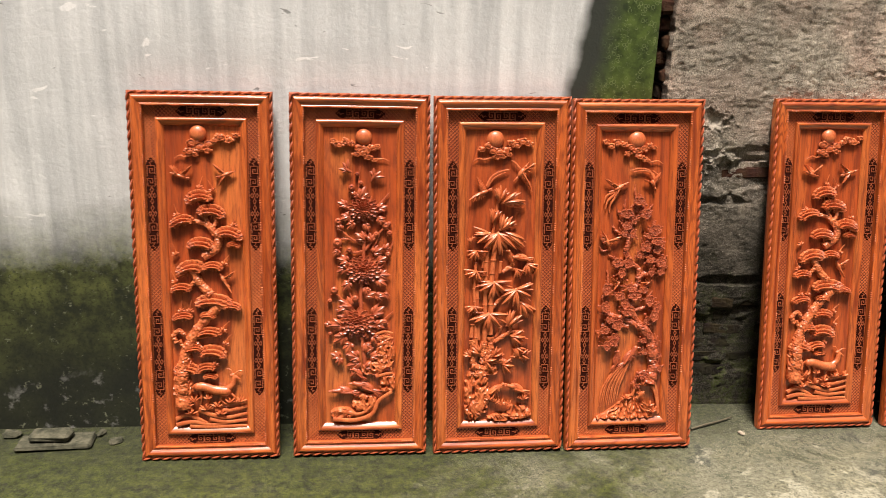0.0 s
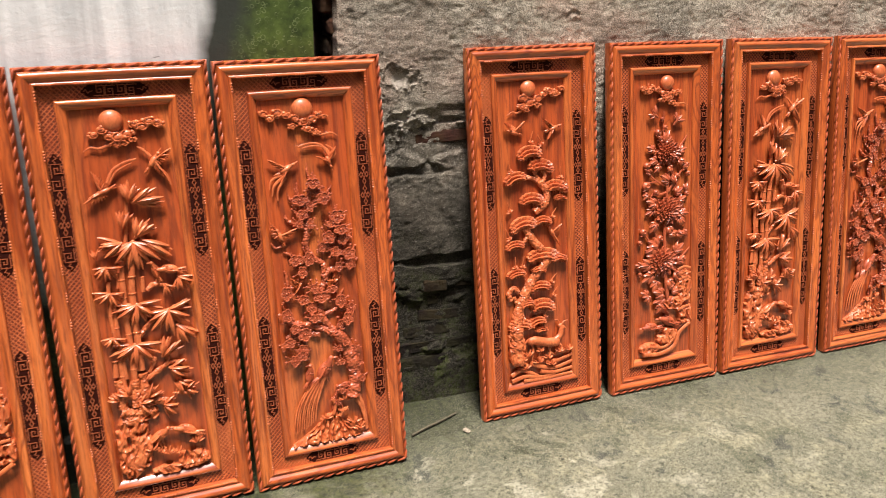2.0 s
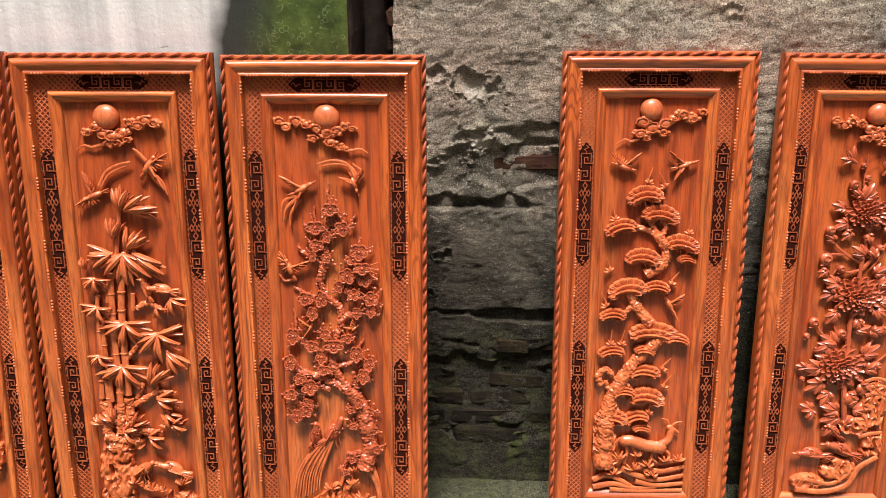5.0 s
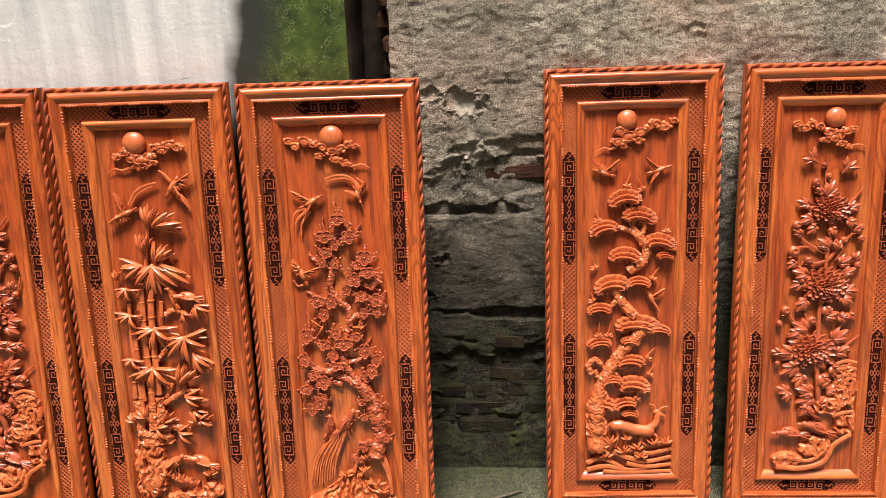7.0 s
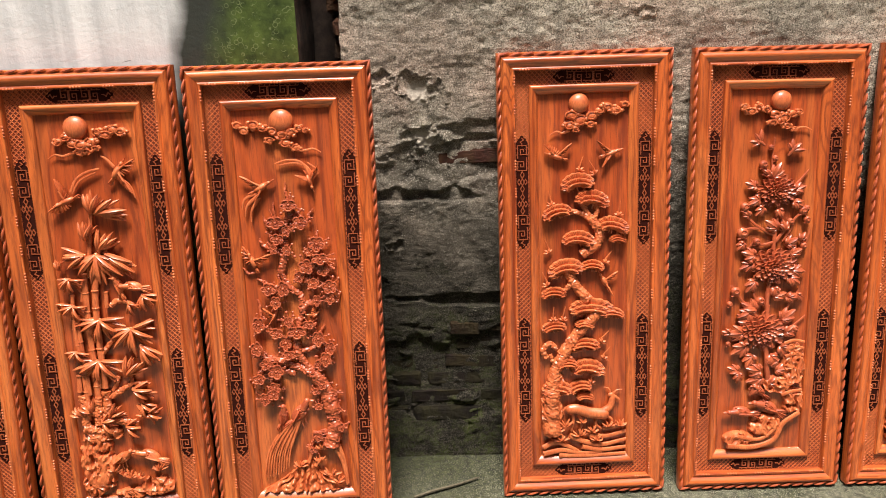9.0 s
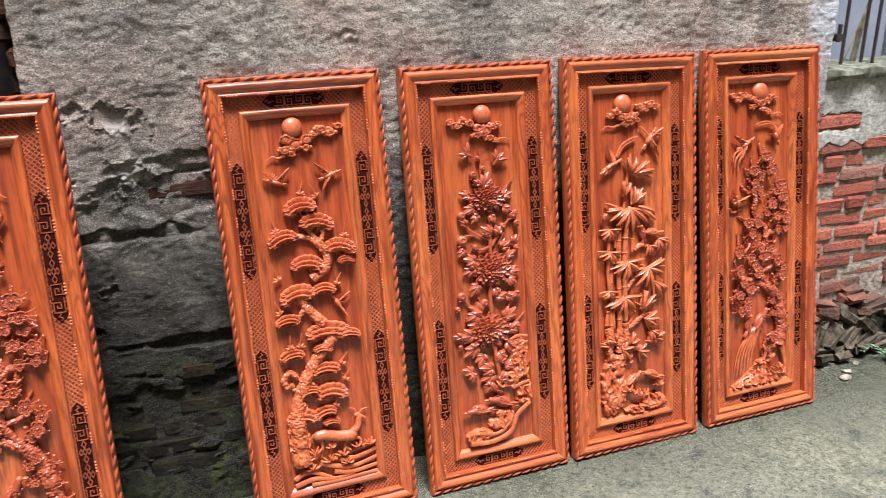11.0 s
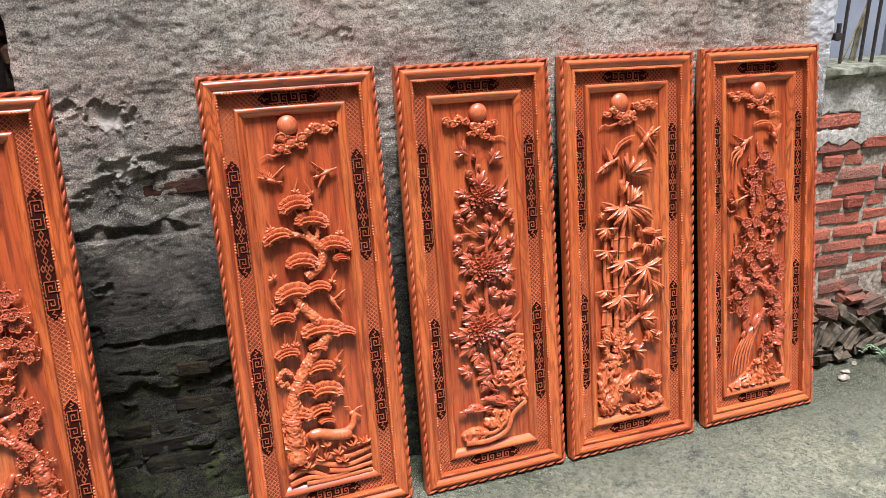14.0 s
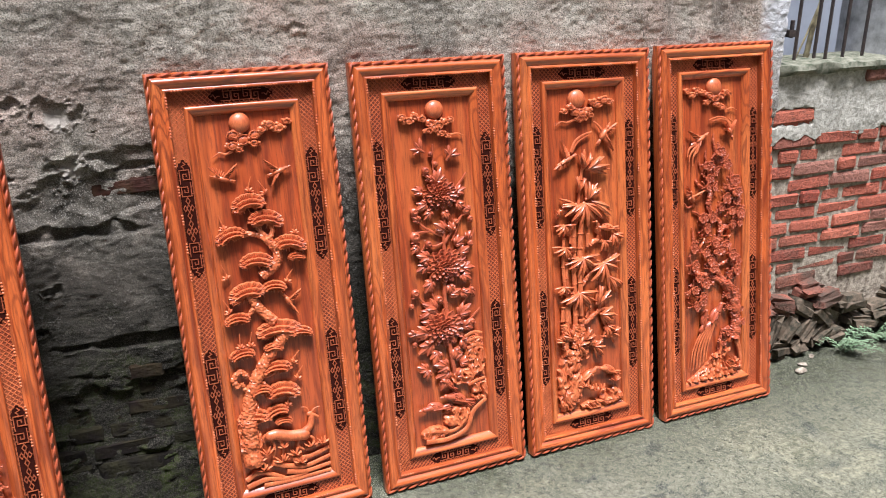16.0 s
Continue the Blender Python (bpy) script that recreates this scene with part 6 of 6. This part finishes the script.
hook = tagged(new("iron_hinge"), "rusty iron hinge pin in the plaster edge", "hinge")
g = Geo()
g.tube([(3.752, 2.975, 1.275), (3.752, 2.975, 1.335)], 0.0075, 8)
part("pin", g, IRON, hook)
g = Geo()
g.box((3.735, 2.967, 1.278), (3.765, 3.0, 1.302))
part("bracket", g, IRON, hook)

# ---- bricks of the walls ----
STRETCHERS = [block_mesh("brick", (0.210, 0.05, 0.051), s, BRICK, 0.0088) for s in range(7)]
HEADERS = [block_mesh("brick", (0.100, 0.05, 0.051), 20 + s, BRICK, 0.0088) for s in range(5)]


def lay(parent, x0, x1, z, y, rnd, skip=0.0, tilt=1.2):
    x = x0
    while x < x1:
        short = rnd.random() < 0.28
        w = 0.100 if short else 0.212
        if rnd.random() >= skip:
            ob = new("brick", rnd.choice(HEADERS if short else STRETCHERS))
            ob.parent = parent
            ob.matrix_basis = pose(x + w / 2, y + rnd.uniform(-0.007, 0.006), z + 0.0245 + rnd.uniform(-0.002, 0.002), 0, rnd.uniform(-tilt, tilt), rnd.uniform(-1.5, 1.5))
        x += w + rnd.uniform(0.006, 0.012)


rnd = random.Random(21)
for k in range(-6, 7):
    lay(wall_brick, 3.68 - rnd.random() * 0.15, 5.3, 0.634 + 0.058 * k, 3.023, rnd, 0.02 if k > -5 else 0.15)
lay(wall_brick, 3.735, 3.90, 0.962, 3.019, rnd)
lay(wall_brick, 4.17, 4.30, 1.098, 3.004, rnd)
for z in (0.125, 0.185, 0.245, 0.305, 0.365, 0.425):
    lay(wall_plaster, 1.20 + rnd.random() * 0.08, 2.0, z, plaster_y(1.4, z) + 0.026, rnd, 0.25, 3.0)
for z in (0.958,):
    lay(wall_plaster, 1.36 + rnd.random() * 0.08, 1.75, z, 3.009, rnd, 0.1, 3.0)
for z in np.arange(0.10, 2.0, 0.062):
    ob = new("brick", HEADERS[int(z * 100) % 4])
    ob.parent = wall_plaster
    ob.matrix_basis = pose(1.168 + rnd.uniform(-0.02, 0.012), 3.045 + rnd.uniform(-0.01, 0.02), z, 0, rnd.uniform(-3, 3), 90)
